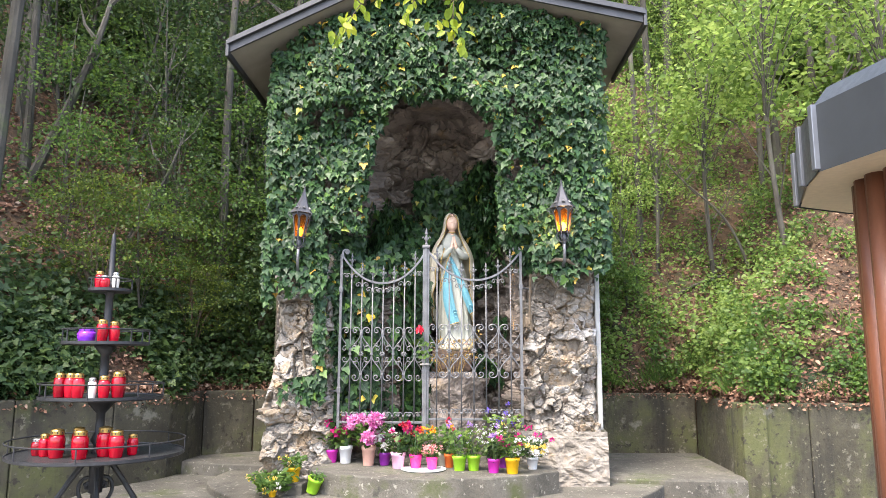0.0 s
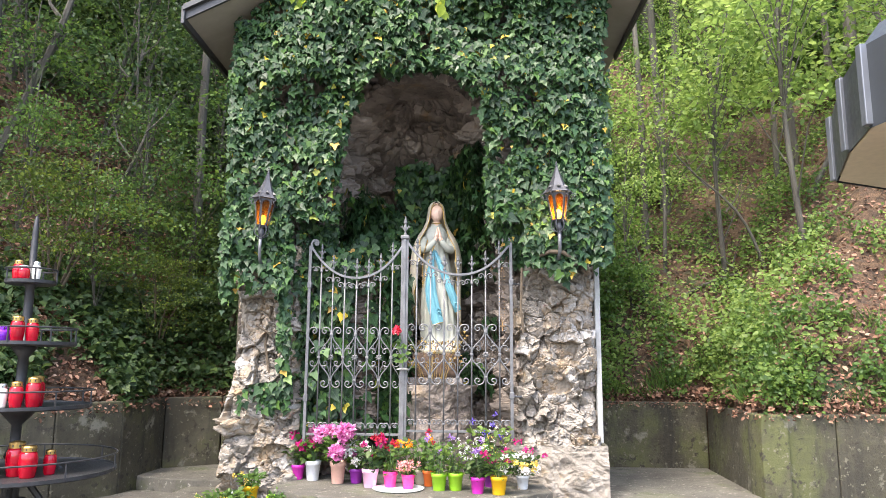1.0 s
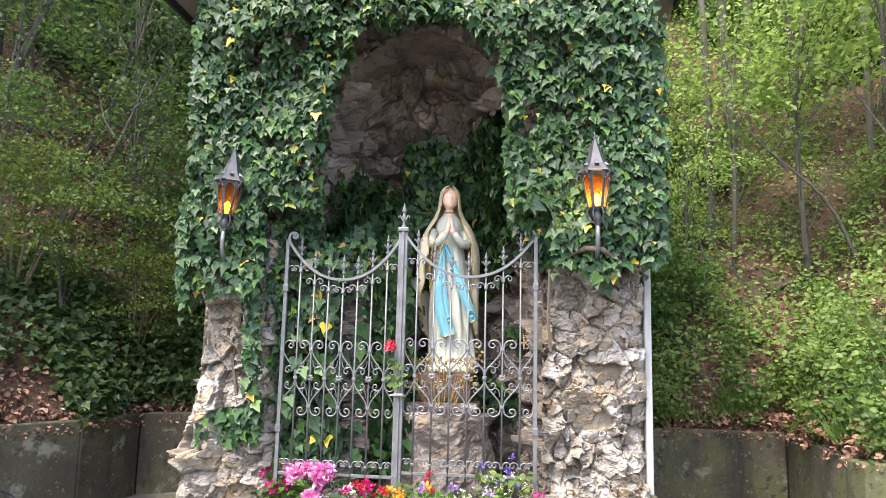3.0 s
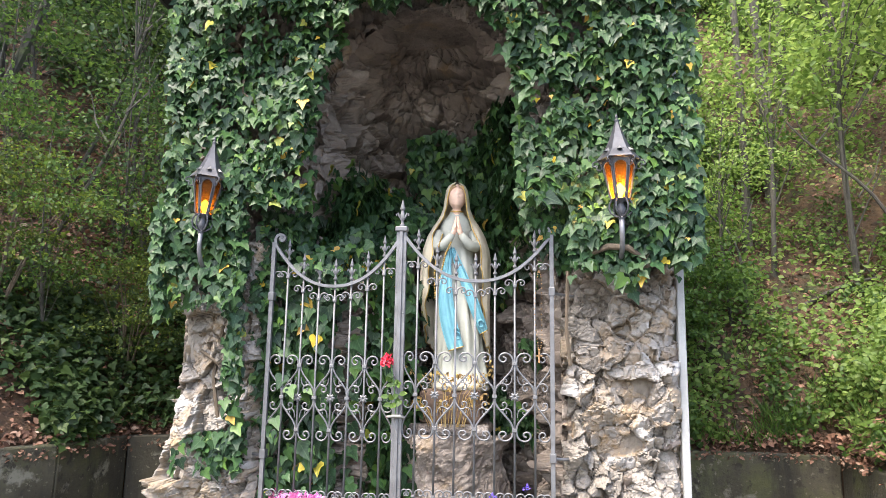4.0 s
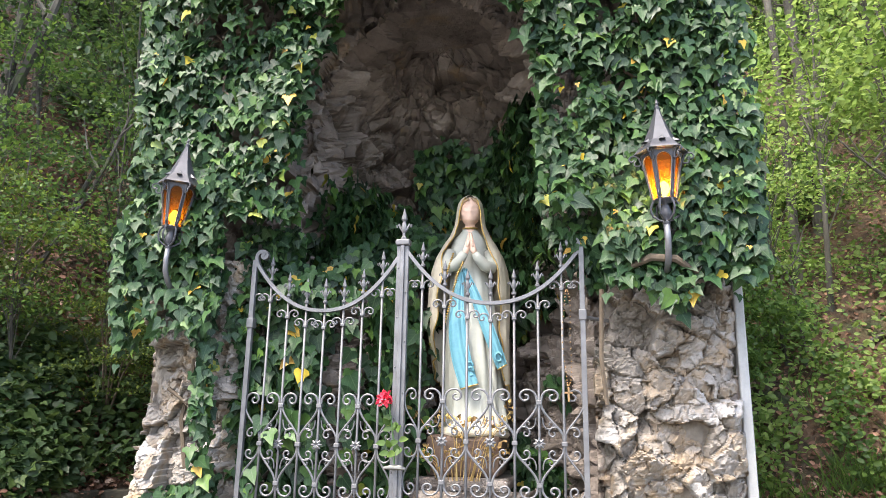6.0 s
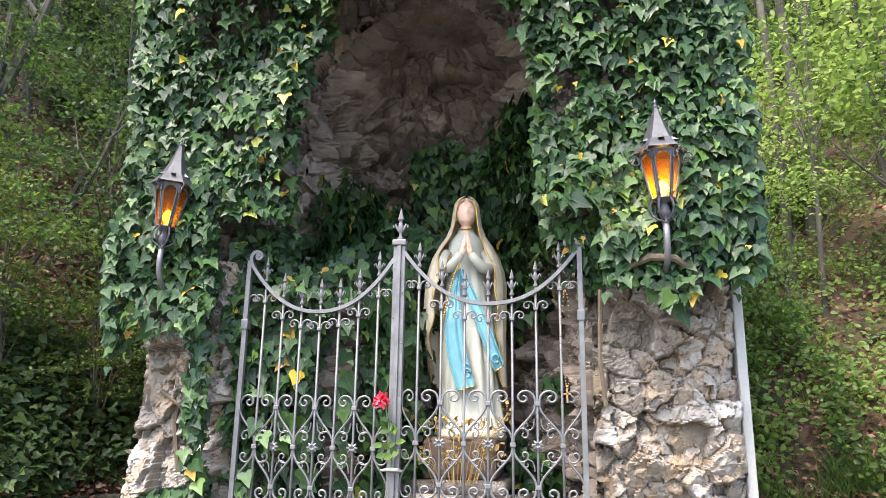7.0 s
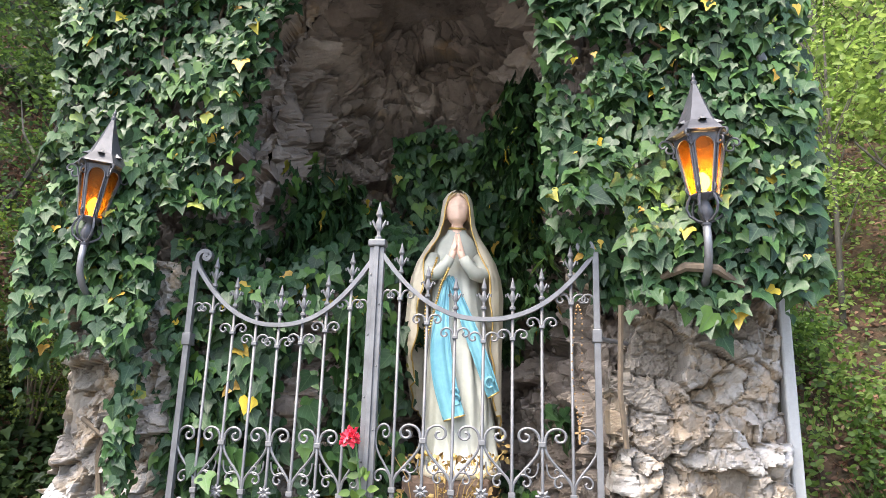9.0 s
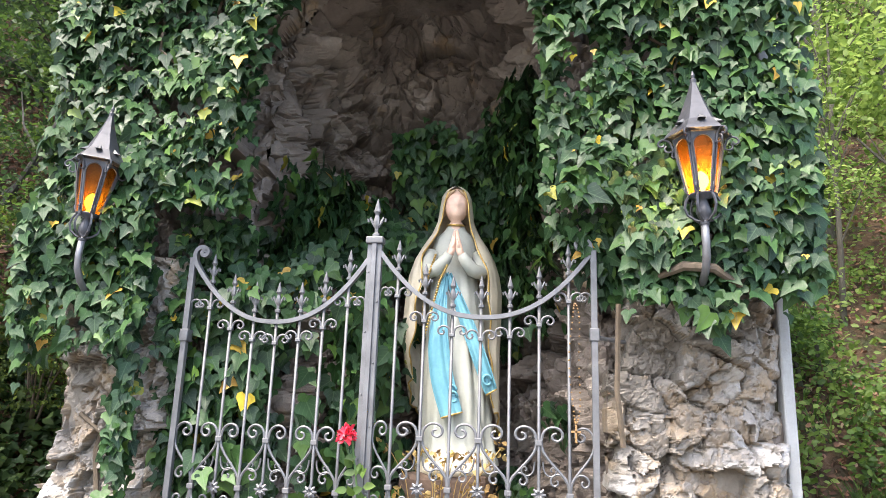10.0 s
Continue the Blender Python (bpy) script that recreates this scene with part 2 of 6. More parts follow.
M_STEP = surface("worn_concrete", [(0.3, (0.075, 0.068, 0.054)), (0.5, (0.120, 0.110, 0.090)), (0.7, (0.18, 0.165, 0.138))], 2.5, rough=(0.7, 0.95), grain=60, grain_mix=0.7, relief=0.9, dist=0.01,
                 stains=[((0.060, 0.068, 0.025), 2.4, 0.55, 0.68, None), ((0.045, 0.042, 0.034), 7.0, 0.58, 0.68, None), ((0.24, 0.225, 0.19), 23.0, 0.60, 0.66, None)])
M_GROUND = surface("paved_ground", [(0.3, (0.10, 0.095, 0.088)), (0.7, (0.17, 0.16, 0.145))], 1.5, rough=(0.8, 0.95), grain=90, relief=0.6)
M_SOIL = surface("leaf_litter", [(0.28, (0.035, 0.022, 0.013)), (0.45, (0.085, 0.048, 0.026)), (0.58, (0.14, 0.08, 0.042)), (0.75, (0.20, 0.125, 0.07))], 9, rough=(0.8, 1.0), grain=28, grain_mix=0.7, relief=1.0, dist=0.05,
                 stains=[((0.03, 0.05, 0.015), 0.9, 0.55, 0.66, None)])
M_BARK = surface("grey_bark", [(0.3, (0.035, 0.031, 0.024)), (0.5, (0.065, 0.058, 0.046)), (0.7, (0.12, 0.11, 0.09))], 5, stretch=(1, 1, 0.25), rough=(0.8, 0.95), grain=45, relief=0.8, dist=0.015,
                 stains=[((0.08, 0.10, 0.04), 2.0, 0.55, 0.7, None)])
M_TWIG = plain("twig_bark", (0.10, 0.075, 0.05), 0.85, var=0.35)
M_IRON = surface("painted_iron", [(0.3, (0.10, 0.10, 0.103)), (0.7, (0.17, 0.17, 0.176))], 14, rough=(0.38, 0.6), grain=140, grain_mix=0.25, relief=0.25, dist=0.002, metal=0.35, stains=[((0.10, 0.06, 0.035), 22, 0.68, 0.76, None)])
M_FASCIA = plain("dark_sheet_metal", (0.055, 0.055, 0.058), 0.45, 0.4, 0.2, 6)
M_SOFFIT = plain("soffit_board", (0.30, 0.275, 0.23), 0.75, 0, 0.12, 5)
M_PILASTER = surface("pale_render", [(0.3, (0.28, 0.28, 0.27)), (0.7, (0.42, 0.42, 0.41))], 4, stretch=(1, 1, 0.3), rough=(0.7, 0.9), grain=80, grain_mix=0.25, relief=0.3, stains=[((0.22, 0.22, 0.20), 5, 0.6, 0.75, (1, 1, 0.3))])
M_IVY = leaf_material("ivy_leaf", [(0.0, (0.009, 0.030, 0.012)), (0.35, (0.016, 0.050, 0.016)), (0.70, (0.030, 0.080, 0.021)), (0.92, (0.054, 0.122, 0.026)), (0.984, (0.095, 0.175, 0.03)), (0.992, (0.50, 0.36, 0.03)), (1.0, (0.45, 0.26, 0.05))],
                      0.48, 0.16, 1.5, (0.09, 0.14, 0.07))
# Leaf tones carry the light: bright for the open right bank.
M_LEAF_BRIGHT = leaf_material("light_toned_leaf", [(0.0, (0.085, 0.15, 0.03)), (0.5, (0.14, 0.22, 0.05)), (1.0, (0.22, 0.30, 0.08))], 0.5, 0.5, 1.7)
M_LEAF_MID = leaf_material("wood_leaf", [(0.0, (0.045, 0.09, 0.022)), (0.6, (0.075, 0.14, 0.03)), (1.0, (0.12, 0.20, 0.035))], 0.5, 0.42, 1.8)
# Darkened to put the left bank's shade into the leaf colour.
M_LEAF_DARK = leaf_material("shade_toned_leaf", [(0.0, (0.024, 0.050, 0.018)), (0.6, (0.045, 0.085, 0.026)), (1.0, (0.085, 0.13, 0.032))], 0.5, 0.35, 1.7)
M_LITTER = leaf_material("dead_leaf", [(0.0, (0.07, 0.036, 0.024)), (0.5, (0.19, 0.095, 0.06)), (0.9, (0.32, 0.18, 0.12)), (1.0, (0.38, 0.28, 0.21))], 0.75, 0.12, 1.2)

# ---- ground, terraces, steps ----
bm = bmesh.new()
R0 = 600
vs = [bm.verts.new(p) for p in ((-R0, -R0, -0.3), (R0, -R0, -0.3), (R0, R0, -0.3), (-R0, R0, -0.3))]
bm.faces.new(vs)
tagged(part("ground", bm, M_GROUND), "dark paved forecourt in front of the shrine", "ground", kind="structure")


def slab(name, pts, z0, z1, material, label, bevel=0.012):
    """A flat stone or concrete slab with a given outline and worn edges."""
    bm = bmesh.new()
    f = bm.faces.new([bm.verts.new((x, y, z0)) for x, y in pts])
    if f.normal.z > 0:
        f.normal_flip()
    r = bmesh.ops.extrude_face_region(bm, geom=[f])
    top = [g for g in r["geom"] if isinstance(g, bmesh.types.BMVert)]
    for v in top:
        v.co.z = z1
    es = [e for e in bm.edges if all(v.co.z > z1 - 1e-5 for v in e.verts)]
    bmesh.ops.bevel(bm, geom=es, offset=bevel, segments=2, affect="EDGES", profile=0.5)
    bmesh.ops.recalc_face_normals(bm, faces=bm.faces)
    return tagged(part(name, bm, material), label, "steps", kind="structure")


def arc_front(cx, cy, r, a0, a1, n=28, wob=0.01):
    return [(cx + (r + wob * math.sin(7 * k)) * math.cos(radians(a0 + (a1 - a0) * k / n)), cy + (r + wob * math.cos(5 * k)) * math.sin(radians(a0 + (a1 - a0) * k / n))) for k in range(n + 1)]


slab("terrace_lower", [(-9, -12), (9, -12), (9, 0.2), (-9, 0.2)], -0.31, -0.06, M_GROUND, "broad dark paved terrace below the shrine")
slab("terrace_upper", [(-5, -2.75), (8.5, -2.75), (8.5, 2.2), (-5, 2.2)], -0.07, 0.2, M_GROUND, "paved terrace right before the shrine")
slab("step_low", arc_front(0.08, 1.0, 2.75, 198, 342) + [(2.6, 1.2), (-2.45, 1.2)], 0.19, 0.385, M_STEP, "low curved concrete step, worn and mossy")
slab("step_middle", arc_front(0.08, 0.95, 2.2, 200, 340) + [(2.1, 1.2), (-1.95, 1.2)], 0.38, 0.56, M_STEP, "curved concrete step below the flower ledge, stained")
slab("ledge", arc_front(0.08, 0.75, 1.5, 226, 314) + [(1.05, 0.6), (-0.95, 0.6)], 0.555, 0.735, M_STEP, "curved concrete ledge that carries the flower pots")
slab("landing_east", [(1.55, 0.20), (2.2, 0.08), (2.84, 0.06), (2.90, 0.30), (3.02, 1.92), (1.55, 1.95)], 0.19, 0.60, M_STEP, "grey concrete landing beside the shrine, damp")
slab("landing_west", [(-2.5, 0.95), (-2.1, 0.78), (-1.4, 0.72), (-1.3, 2.0), (-2.6, 2.0)], 0.19, 0.62, M_STEP, "mossy concrete landing beside the shrine")
slab("step_west", [(-2.95, -0.35), (-2.2, -0.55), (-1.25, -0.45), (-1.25, 0.9), (-2.9, 0.9)], 0.19, 0.50, M_STEP, "mossy concrete side step")

# ---- retaining walls and hillside ----
WALL_W = [(-7.5, -3.2), (-5.4, -2.2), (-4.2, -1.25), (-3.4, -0.45), (-2.85, 0.15), (-2.55, 0.7), (-2.46, 1.4), (-2.0, 1.72), (-0.9, 1.95)]
WALL_E = [(0.9, 1.98), (1.9, 1.97), (3.04, 1.93), (2.90, 0.26), (3.55, 0.34), (4.3, 0.42), (5.6, 0.3), (8.0, -0.8)]


def wall_run(name, pts, top, label, z0=-0.3, thick=0.22):
    """A retaining wall along a line of points, its panels butted with small joints."""
    base = None
    for i, (a, b) in enumerate(zip(pts, pts[1:])):
        a, b = Vector((*a, 0)), Vector((*b, 0))
        d = (b - a).normalized()
        nrm = Vector((-d.y, d.x, 0))
        bm = bmesh.new()
        L = (b - a).length
        box(bm, 0.004, L - 0.004, 0.0, thick, z0, top + rnd.uniform(-0.006, 0.006), 0.012)
        m = Matrix(((d.x, nrm.x, 0, a.x), (d.y, nrm.y, 0, a.y), (0, 0, 1, 0), (0, 0, 0, 1)))
        bmesh.ops.transform(bm, matrix=m, verts=bm.verts)
        if base is None:
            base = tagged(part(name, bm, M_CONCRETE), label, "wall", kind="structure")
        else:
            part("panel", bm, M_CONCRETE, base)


wall_run("wall_west", WALL_W, 1.30, "low mossy, stained concrete retaining wall, darkened for tree shade")
wall_run("wall_east", WALL_E, 1.26, "low concrete retaining wall with dark drip stains")


def resample(pts, n):
    P = np.array(pts, float)
    s = np.concatenate([[0], np.cumsum(np.linalg.norm(np.diff(P, axis=0), axis=1))])
    t = np.linspace(0, s[-1], n)
    return np.stack([np.interp(t, s, P[:, 0]), np.interp(t, s, P[:, 1])], -1)


EDGE = resample(WALL_W + [(0, 2.0)] + WALL_E, 170)
HUB = np.array([0.15, -2.4])
OUT = (EDGE - HUB) / np.linalg.norm(EDGE - HUB, axis=1, keepdims=True)
OFFS = np.concatenate([np.linspace(0.12, 6, 60), np.linspace(6.2, 20, 50), np.linspace(21, 90, 26)])


def hill_height(x, y, d):
    """How high the slope stands at a place d metres behind the walls."""
    rise = 0.80 * d if d < 16 else 12.8 + (d - 16) * 0.62
    bank = 0.16 * math.sin(min(d, 1.5) * 2.1)
    p = Vector((x, y, 0))
    return 1.20 + bank + rise + 0.30 * min(1, d / 2) * noise.noise(p * 0.7) + 0.10 * min(1, d) * noise.noise(p * 2.3) + 0.03 * noise.noise(p * 9)


OFFS = np.concatenate([[0.08], OFFS])
H = np.zeros((len(EDGE), len(OFFS), 3))
for i in range(len(EDGE)):
    for j, d in enumerate(OFFS):
        x, y = EDGE[i] + OUT[i] * d
        H[i, j] = (x, y, hill_height(x, y, d) if j else 0.5)
hill = tagged(part("hillside", grid_mesh("hillside", H, M_SOIL), M_SOIL), "steep wooded bank covered with brown leaf litter", "hillside", kind="structure")


def on_hill(u, d):
    """A place on the slope: u runs 0 to 1 along the walls, d metres behind them."""
    k = min(max(u, 0), 1) * (len(EDGE) - 1)
    i = min(int(k), len(EDGE) - 2)
    f = k - i
    e, o = EDGE[i] * (1 - f) + EDGE[i + 1] * f, OUT[i] * (1 - f) + OUT[i + 1] * f
    x, y = e + o * d
    return Vector((x, y, hill_height(x, y, d)))


def hill_near(x, y):
    """The slope's height below a place, by the nearest wall point."""
    q = np.array([x, y]) - HUB
    a = np.argmax(OUT @ (q / np.linalg.norm(q)))
    d = max(0.1, float(np.linalg.norm(q) - np.linalg.norm(EDGE[a] - HUB)))
    return hill_height(x, y, d)

# ---- the grotto ----
NX, HALF_LOW, HALF_HIGH = 0.07, 0.86, 0.66


def niche_edge(x, z):
    """How far inside the niche's mouth a place lies: 0 on its edge, 1 in its middle."""
    if z < 2.3:
        half = HALF_LOW
    elif z < 3.05:
        half = HALF_LOW + (HALF_HIGH - HALF_LOW) * (z - 2.3) / 0.75
    else:
        half = HALF_HIGH * max(0.0, 1 - (max(0, z - 3.05) / 1.10) ** 3.2) ** 0.5
    if half < 0.03:
        return -0.4
    e = 1 - abs(x - NX) / half
    if z > 3.4:
        e = min(e, (4.15 - z) / 0.75)
    return max(e, -0.4)


def crag(p, sx, sz):
    """Craggy broken rock: how far it stands out and its tone."""
    q = Vector((p[0] * sx, p[1] * sx, p[2] * sz))
    q += 0.35 * Vector((noise.noise(q * 0.8), 0, noise.noise(q * 0.8 + Vector((9, 0, 0)))))
    h, amp, f = 0.0, 0.055, 0.55
    for k in range(5):
        r = 1 - 2.2 * abs(noise.noise(q * f + Vector((0, 3.3 * k, 0))))
        h += amp * r
        amp *= 0.56
        f *= 2.15
    return h, min(1.0, max(0.0, 0.38 + 0.45 * noise.noise(q * 1.1 + Vector((4, 0, 0))) + 0.25 * noise.noise(q * 3.7)))


def toned(me, tones):
    me.attributes.new("tone", "FLOAT", "POINT").data.foreach_set("value", np.asarray(tones, np.float32))
    me.polygons.foreach_set("use_smooth", [False] * len(me.polygons))
    return me


def shatter(seed, x0, x1, z0, z1, size, tilt=0.4, tall=1.25):
    """Broken rock as uneven cells: gives for places (x, z) the cell, the way to its nearest joint, its own slant and stand-out, and tone."""
    r = random.Random(seed)
    cells = []
    rows, cols = int((z1 - z0) / (size * 0.9)) + 2, int((x1 - x0) / size) + 3
    for i in range(rows):
        for k in range(cols):
            c = (x0 + (k - 0.5 + 0.5 * (i % 2) + r.uniform(-0.42, 0.42)) * size, z0 + (i - 0.3 + r.uniform(-0.42, 0.42)) * size * 0.9)
            cells.append((*c, r.gauss(0, 0.18 * size), r.random(), r.random(), r.gauss(0, tilt), r.gauss(0, tilt)))
    tree_of = KDTree(len(cells))
    for i, c in enumerate(cells):
        tree_of.insert((c[0], c[1] * tall, 0), i)
    tree_of.balance()

    def at(x, z):
        p = Vector((x / size, seed, z / size))
        w, w2 = noise.noise_vector(p * 0.9), noise.noise_vector(p * 3.1)
        near = sorted((d - cells[i][2], i) for _, i, d in tree_of.find_n((x + size * (0.30 * w.x + 0.1 * w2.x), tall * (z + size * (0.30 * w.z + 0.1 * w2.z)), 0), 4))
        (d, i), (d2, _) = near[:2]
        c = cells[i]
        return i, d2 - d, c[5] * (x - c[0]) + c[6] * (z - c[1]), c[3], c[4]

    return at


BOULDERS, CHIPS = shatter(3, -2.1, 2.1, 0.4, 4.8, 0.20, 0.5), shatter(4, -2.1, 2.1, 0.4, 4.8, 0.075, 0.5)


def broken(u, z, seed=0.0):
    """How far the rock stands out at a place along its face, and its tone."""
    h, tone = crag((u, seed, z), 3.8, 5.6)
    _, gap, slant, off, tb = BOULDERS(u, z)
    _, gap2, slant2, off2, tc = CHIPS(u, z)
    out = 0.35 * h + 0.11 * off + 0.8 * slant - 0.05 * math.exp(-gap / 0.012) + 0.03 * off2 + 0.7 * slant2 - 0.018 * math.exp(-gap2 / 0.008)
    return out, min(1.0, 0.35 * tone + 0.45 * tb + 0.25 * tc)


def niche_path(z, n=190):
    """The niche's wall at one height, from its west rim round the back to its east rim."""
    if z < 2.3:
        half = HALF_LOW
    elif z < 3.05:
        half = HALF_LOW + (HALF_HIGH - HALF_LOW) * (z - 2.3) / 0.75
    else:
        half = HALF_HIGH * max(0.0, 1 - (max(0, z - 3.05) / 1.14) ** 3.0) ** 0.5
    low = max(0.0, min(1.0, (3.0 - z) / 0.6))
    back = 1.38 - 0.45 * max(0.0, z - 3.0) - 0.12 * low
    th = np.linspace(-math.pi / 2, math.pi / 2, 300)
    x = NX + (half + 0.05) * np.sign(np.sin(th)) * np.abs(np.sin(th)) ** 0.8
    y = 0.33 + (back - 0.33) * np.abs(np.cos(th)) ** 0.6
    shallow = np.minimum(y, 0.40 + 1.6 * np.maximum(0.0, x + 0.42))
    y = np.where(x < 0, y + low * (shallow - y), y)
    L = np.concatenate([[0], np.cumsum(np.hypot(np.diff(x), np.diff(y)))])
    t = np.linspace(0, L[-1], n)
    return np.interp(t, L, x), np.interp(t, L, y), t - L[-1] / 2


def niche_row(z):
    """Places on the broken rock of the niche at one height, with their facing and tone."""
    x, y, u = niche_path(z)
    nx, ny = np.gradient(y), -np.gradient(x)
    k = np.hypot(nx, ny) + 1e-9
    nx, ny = nx / k, ny / k
    B = [broken(float(q), z, 3.0) for q in u]
    rim = np.clip(np.minimum(u - u[0], u[-1] - u) / 0.12, 0, 1)
    out = np.array([q[0] for q in B]) * (0.1 + 0.9 * rim) * (0.4 if u[-1] < 0.5 else 1.0)
    return np.stack([x + nx * out, y + ny * out, np.full(len(x), z)], -1), np.stack([nx, ny], -1), [q[1] for q in B]


grotto = tagged(thing("grotto"), "rustic limestone grotto shrine overgrown with ivy under a gabled roof", "shrine")
XS, ZS = np.linspace(-1.40, 1.58, 230), np.linspace(0.55, 4.6, 300)
G = [[broken(x, z) for x in XS] for z in ZS]
bm = bmesh.new()
V = [[bm.verts.new((x, 0.30 - 0.8 * G[i][k][0], z)) for k, x in enumerate(XS)] for i, z in enumerate(ZS)]
for i in range(len(ZS) - 1):
    for k in range(len(XS) - 1):
        if niche_edge(XS[k] + 0.006, ZS[i] + 0.006) < 0.02:
            bm.faces.new((V[i][k], V[i][k + 1], V[i + 1][k + 1], V[i + 1][k]))
me = bpy.data.meshes.new("rock_face")
bm.to_mesh(me)
bm.free()
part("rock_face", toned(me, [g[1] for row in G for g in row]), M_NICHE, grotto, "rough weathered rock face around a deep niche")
NZ = 0.6 + 3.57 * (1 - (1 - np.linspace(0, 1, 330)) ** 1.25)
NICHE = [niche_row(float(z)) for z in NZ]
CROWN = [NICHE[-1][0] + (np.array([NX, 0.7, 4.24]) - NICHE[-1][0]) * f for f in (0.25, 0.5, 0.75, 1.0)]
part("niche", toned(grid_mesh("niche", np.array([r[0] for r in NICHE] + CROWN), M_NICHE), [t for r in NICHE for t in r[2]] + NICHE[-1][2] * 4), M_NICHE, grotto, "deep niche of broken rock, its tones darkened for shade")
bm = bmesh.new()
for a, b in (((-1.42, -1.36), (0.22, 1.9)), ((1.53, 1.59), (0.22, 1.9)), ((-1.36, 1.53), (1.78, 1.9))):
    box(bm, a[0], a[1], b[0], b[1], 0.2, 4.75)
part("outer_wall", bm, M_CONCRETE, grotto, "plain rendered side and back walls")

# piers: jagged stones set in mortar
def pier_back(x0, x1, y, z0, z1, flare=0.0):
    """The mortar behind a pier's stones, with its two sides."""
    rows, tones = [], []
    for z in np.linspace(z0, z1, 90):
        a = x0 - flare * max(0.0, 1.7 - z)
        row = [(a + 0.02, y + 0.6, z)] + [(x, y + 0.035 - 0.3 * crag((x, 2.0, z), 5, 5)[0], z) for x in np.linspace(a + 0.02, x1 - 0.02, 40)] + [(x1 - 0.02, y + 0.6, z)]
        rows.append(row)
        tones += [0.25] * len(row)
    return toned(grid_mesh("pier", np.array(rows), M_PIER), tones)


def pier_stones(parent, x0, x1, y, z0, z1, seed, size=0.165, flare=0.0):
    """The pier's stones, each one a jagged piece with its own slant, split along the joints."""
    big, chip, grit = shatter(seed, x0 - 0.2, x1 + 0.05, z0, z1, size, 0.50, 0.95), shatter(seed + 1, x0 - 0.2, x1 + 0.05, z0, z1, 0.062, 0.55, 1.2), shatter(seed + 2, x0 - 0.2, x1 + 0.05, z0, z1, 0.021, 0.5, 1.3)
    nx, nz = int((x1 - x0) / 0.0068), int((z1 - z0) / 0.0068)
    P, T, K = np.zeros((nz, nx + 2, 3)), np.zeros((nz, nx + 2)), np.zeros((nz, nx + 2), int)
    for i, z in enumerate(np.linspace(z0, z1, nz)):
        a = x0 - flare * max(0.0, 1.7 - z)
        xs = np.linspace(a, x1, nx)
        for k in range(nx + 2):
            x = float(xs[min(max(k - 1, 0), nx - 1)])
            c, gap, slant, off, tb = big(x, z)
            _, gap2, slant2, off2, tc = chip(x, z)
            _, gap3, slant3, off3, tg = grit(x, z)
            h, t = crag((x, 2.0, z), 5, 6)
            side = min(x - a, x1 - x)
            round_off = 0.07 * max(0.0, 1 - side / 0.07) ** 2
            out = 0.012 + 0.085 * off ** 1.3 + 0.55 * slant - 0.026 * math.exp(-gap / 0.006) + 0.018 * off2 + 0.75 * slant2 - 0.008 * math.exp(-gap2 / 0.004) + 0.006 * off3 + 0.5 * slant3 + 0.22 * h
            px = x + (0.05 * (off - 0.45) + 0.25 * slant + 0.02 * (off2 - 0.5)) * max(0.0, 1 - side / 0.05) * (-1 if x - a < x1 - x else 0.2)
            py = y - max(-0.03, out) + round_off
            if k in (0, nx + 1):
                py = y + 0.25
            P[i, k], K[i, k] = (px, py, z), c
            T[i, k] = min(1.0, max(0.0, 0.55 * tb + 0.2 * tc + 0.12 * tg + 0.25 * t - 0.03))
    cell = K[:-1, :-1]
    idx = np.arange(P.shape[0] * P.shape[1]).reshape(K.shape)
    quads = np.stack([idx[:-1, :-1], idx[:-1, 1:], idx[1:, 1:], idx[1:, :-1]], -1)
    flat, tone = P.reshape(-1, 3), T.ravel()
    for c in np.unique(cell):
        q = quads[cell == c]
        used_v, inv = np.unique(q, return_inverse=True)
        me = bpy.data.meshes.new("stone")
        me.from_pydata(flat[used_v].tolist(), [], inv.reshape(-1, 4).tolist())
        me.materials.append(M_PIER)
        ob = new("stone", toned(me, tone[used_v]))
        ob.parent = parent


pier_e = part("pier", pier_back(0.95, 1.556, 0.17, 1.0, 2.6), M_PIER, grotto, "right-angled pier of pale jagged limestone blocks")
pier_w = part("pier", pier_back(-1.38, -0.84, 0.13, 0.6, 2.6, 0.10), M_PIER, grotto, "pier of jagged limestone half hidden by ivy")

# Box added to close off a bright gap at the niche's top.
bm = bmesh.new()
box(bm, -0.95, 1.05, 0.27, 1.75, 4.13, 4.45)
part("niche_lid", bm, M_CAVE, grotto, "plain box added to close the top of the niche")

# plinth, pilaster strip
bm = bmesh.new()
box(bm, 1.562, 1.606, 0.15, 0.46, 1.02, 4.55, 0.008)
part("pilaster", bm, M_PILASTER, grotto, "narrow pale rendered corner strip")
rows, tones = [], []
for z in np.linspace(0.42, 1.02, 80):
    row = []
    for x in np.linspace(0.86, 1.615, 100):
        w = (z - 0.42) / 0.6
        groove = 0.018 * abs(math.sin(34 * (x * 0.75 + z * 0.9) + 3 * noise.noise(Vector((x * 5, 0, z * 5))))) if 0.3 < w < 0.92 else 0
        h, t = crag((x, 6.0, z), 4.5, 6.5)
        row.append((x, 0.02 + 0.09 * w - 0.05 * math.sin(3.1 * (x - 0.86)) - 0.45 * h - 0.5 * groove, z))
        tones.append(0.55 * t)
    rows.append(row)
part("plinth", toned(grid_mesh("plinth", np.array(rows), M_PIER), tones), M_PIER, grotto, "rough stone plinth with slanting grooves")
bm = bmesh.new()
box(bm, 1.50, 1.625, 0.09, 0.5, 0.4, 1.03, 0.02)
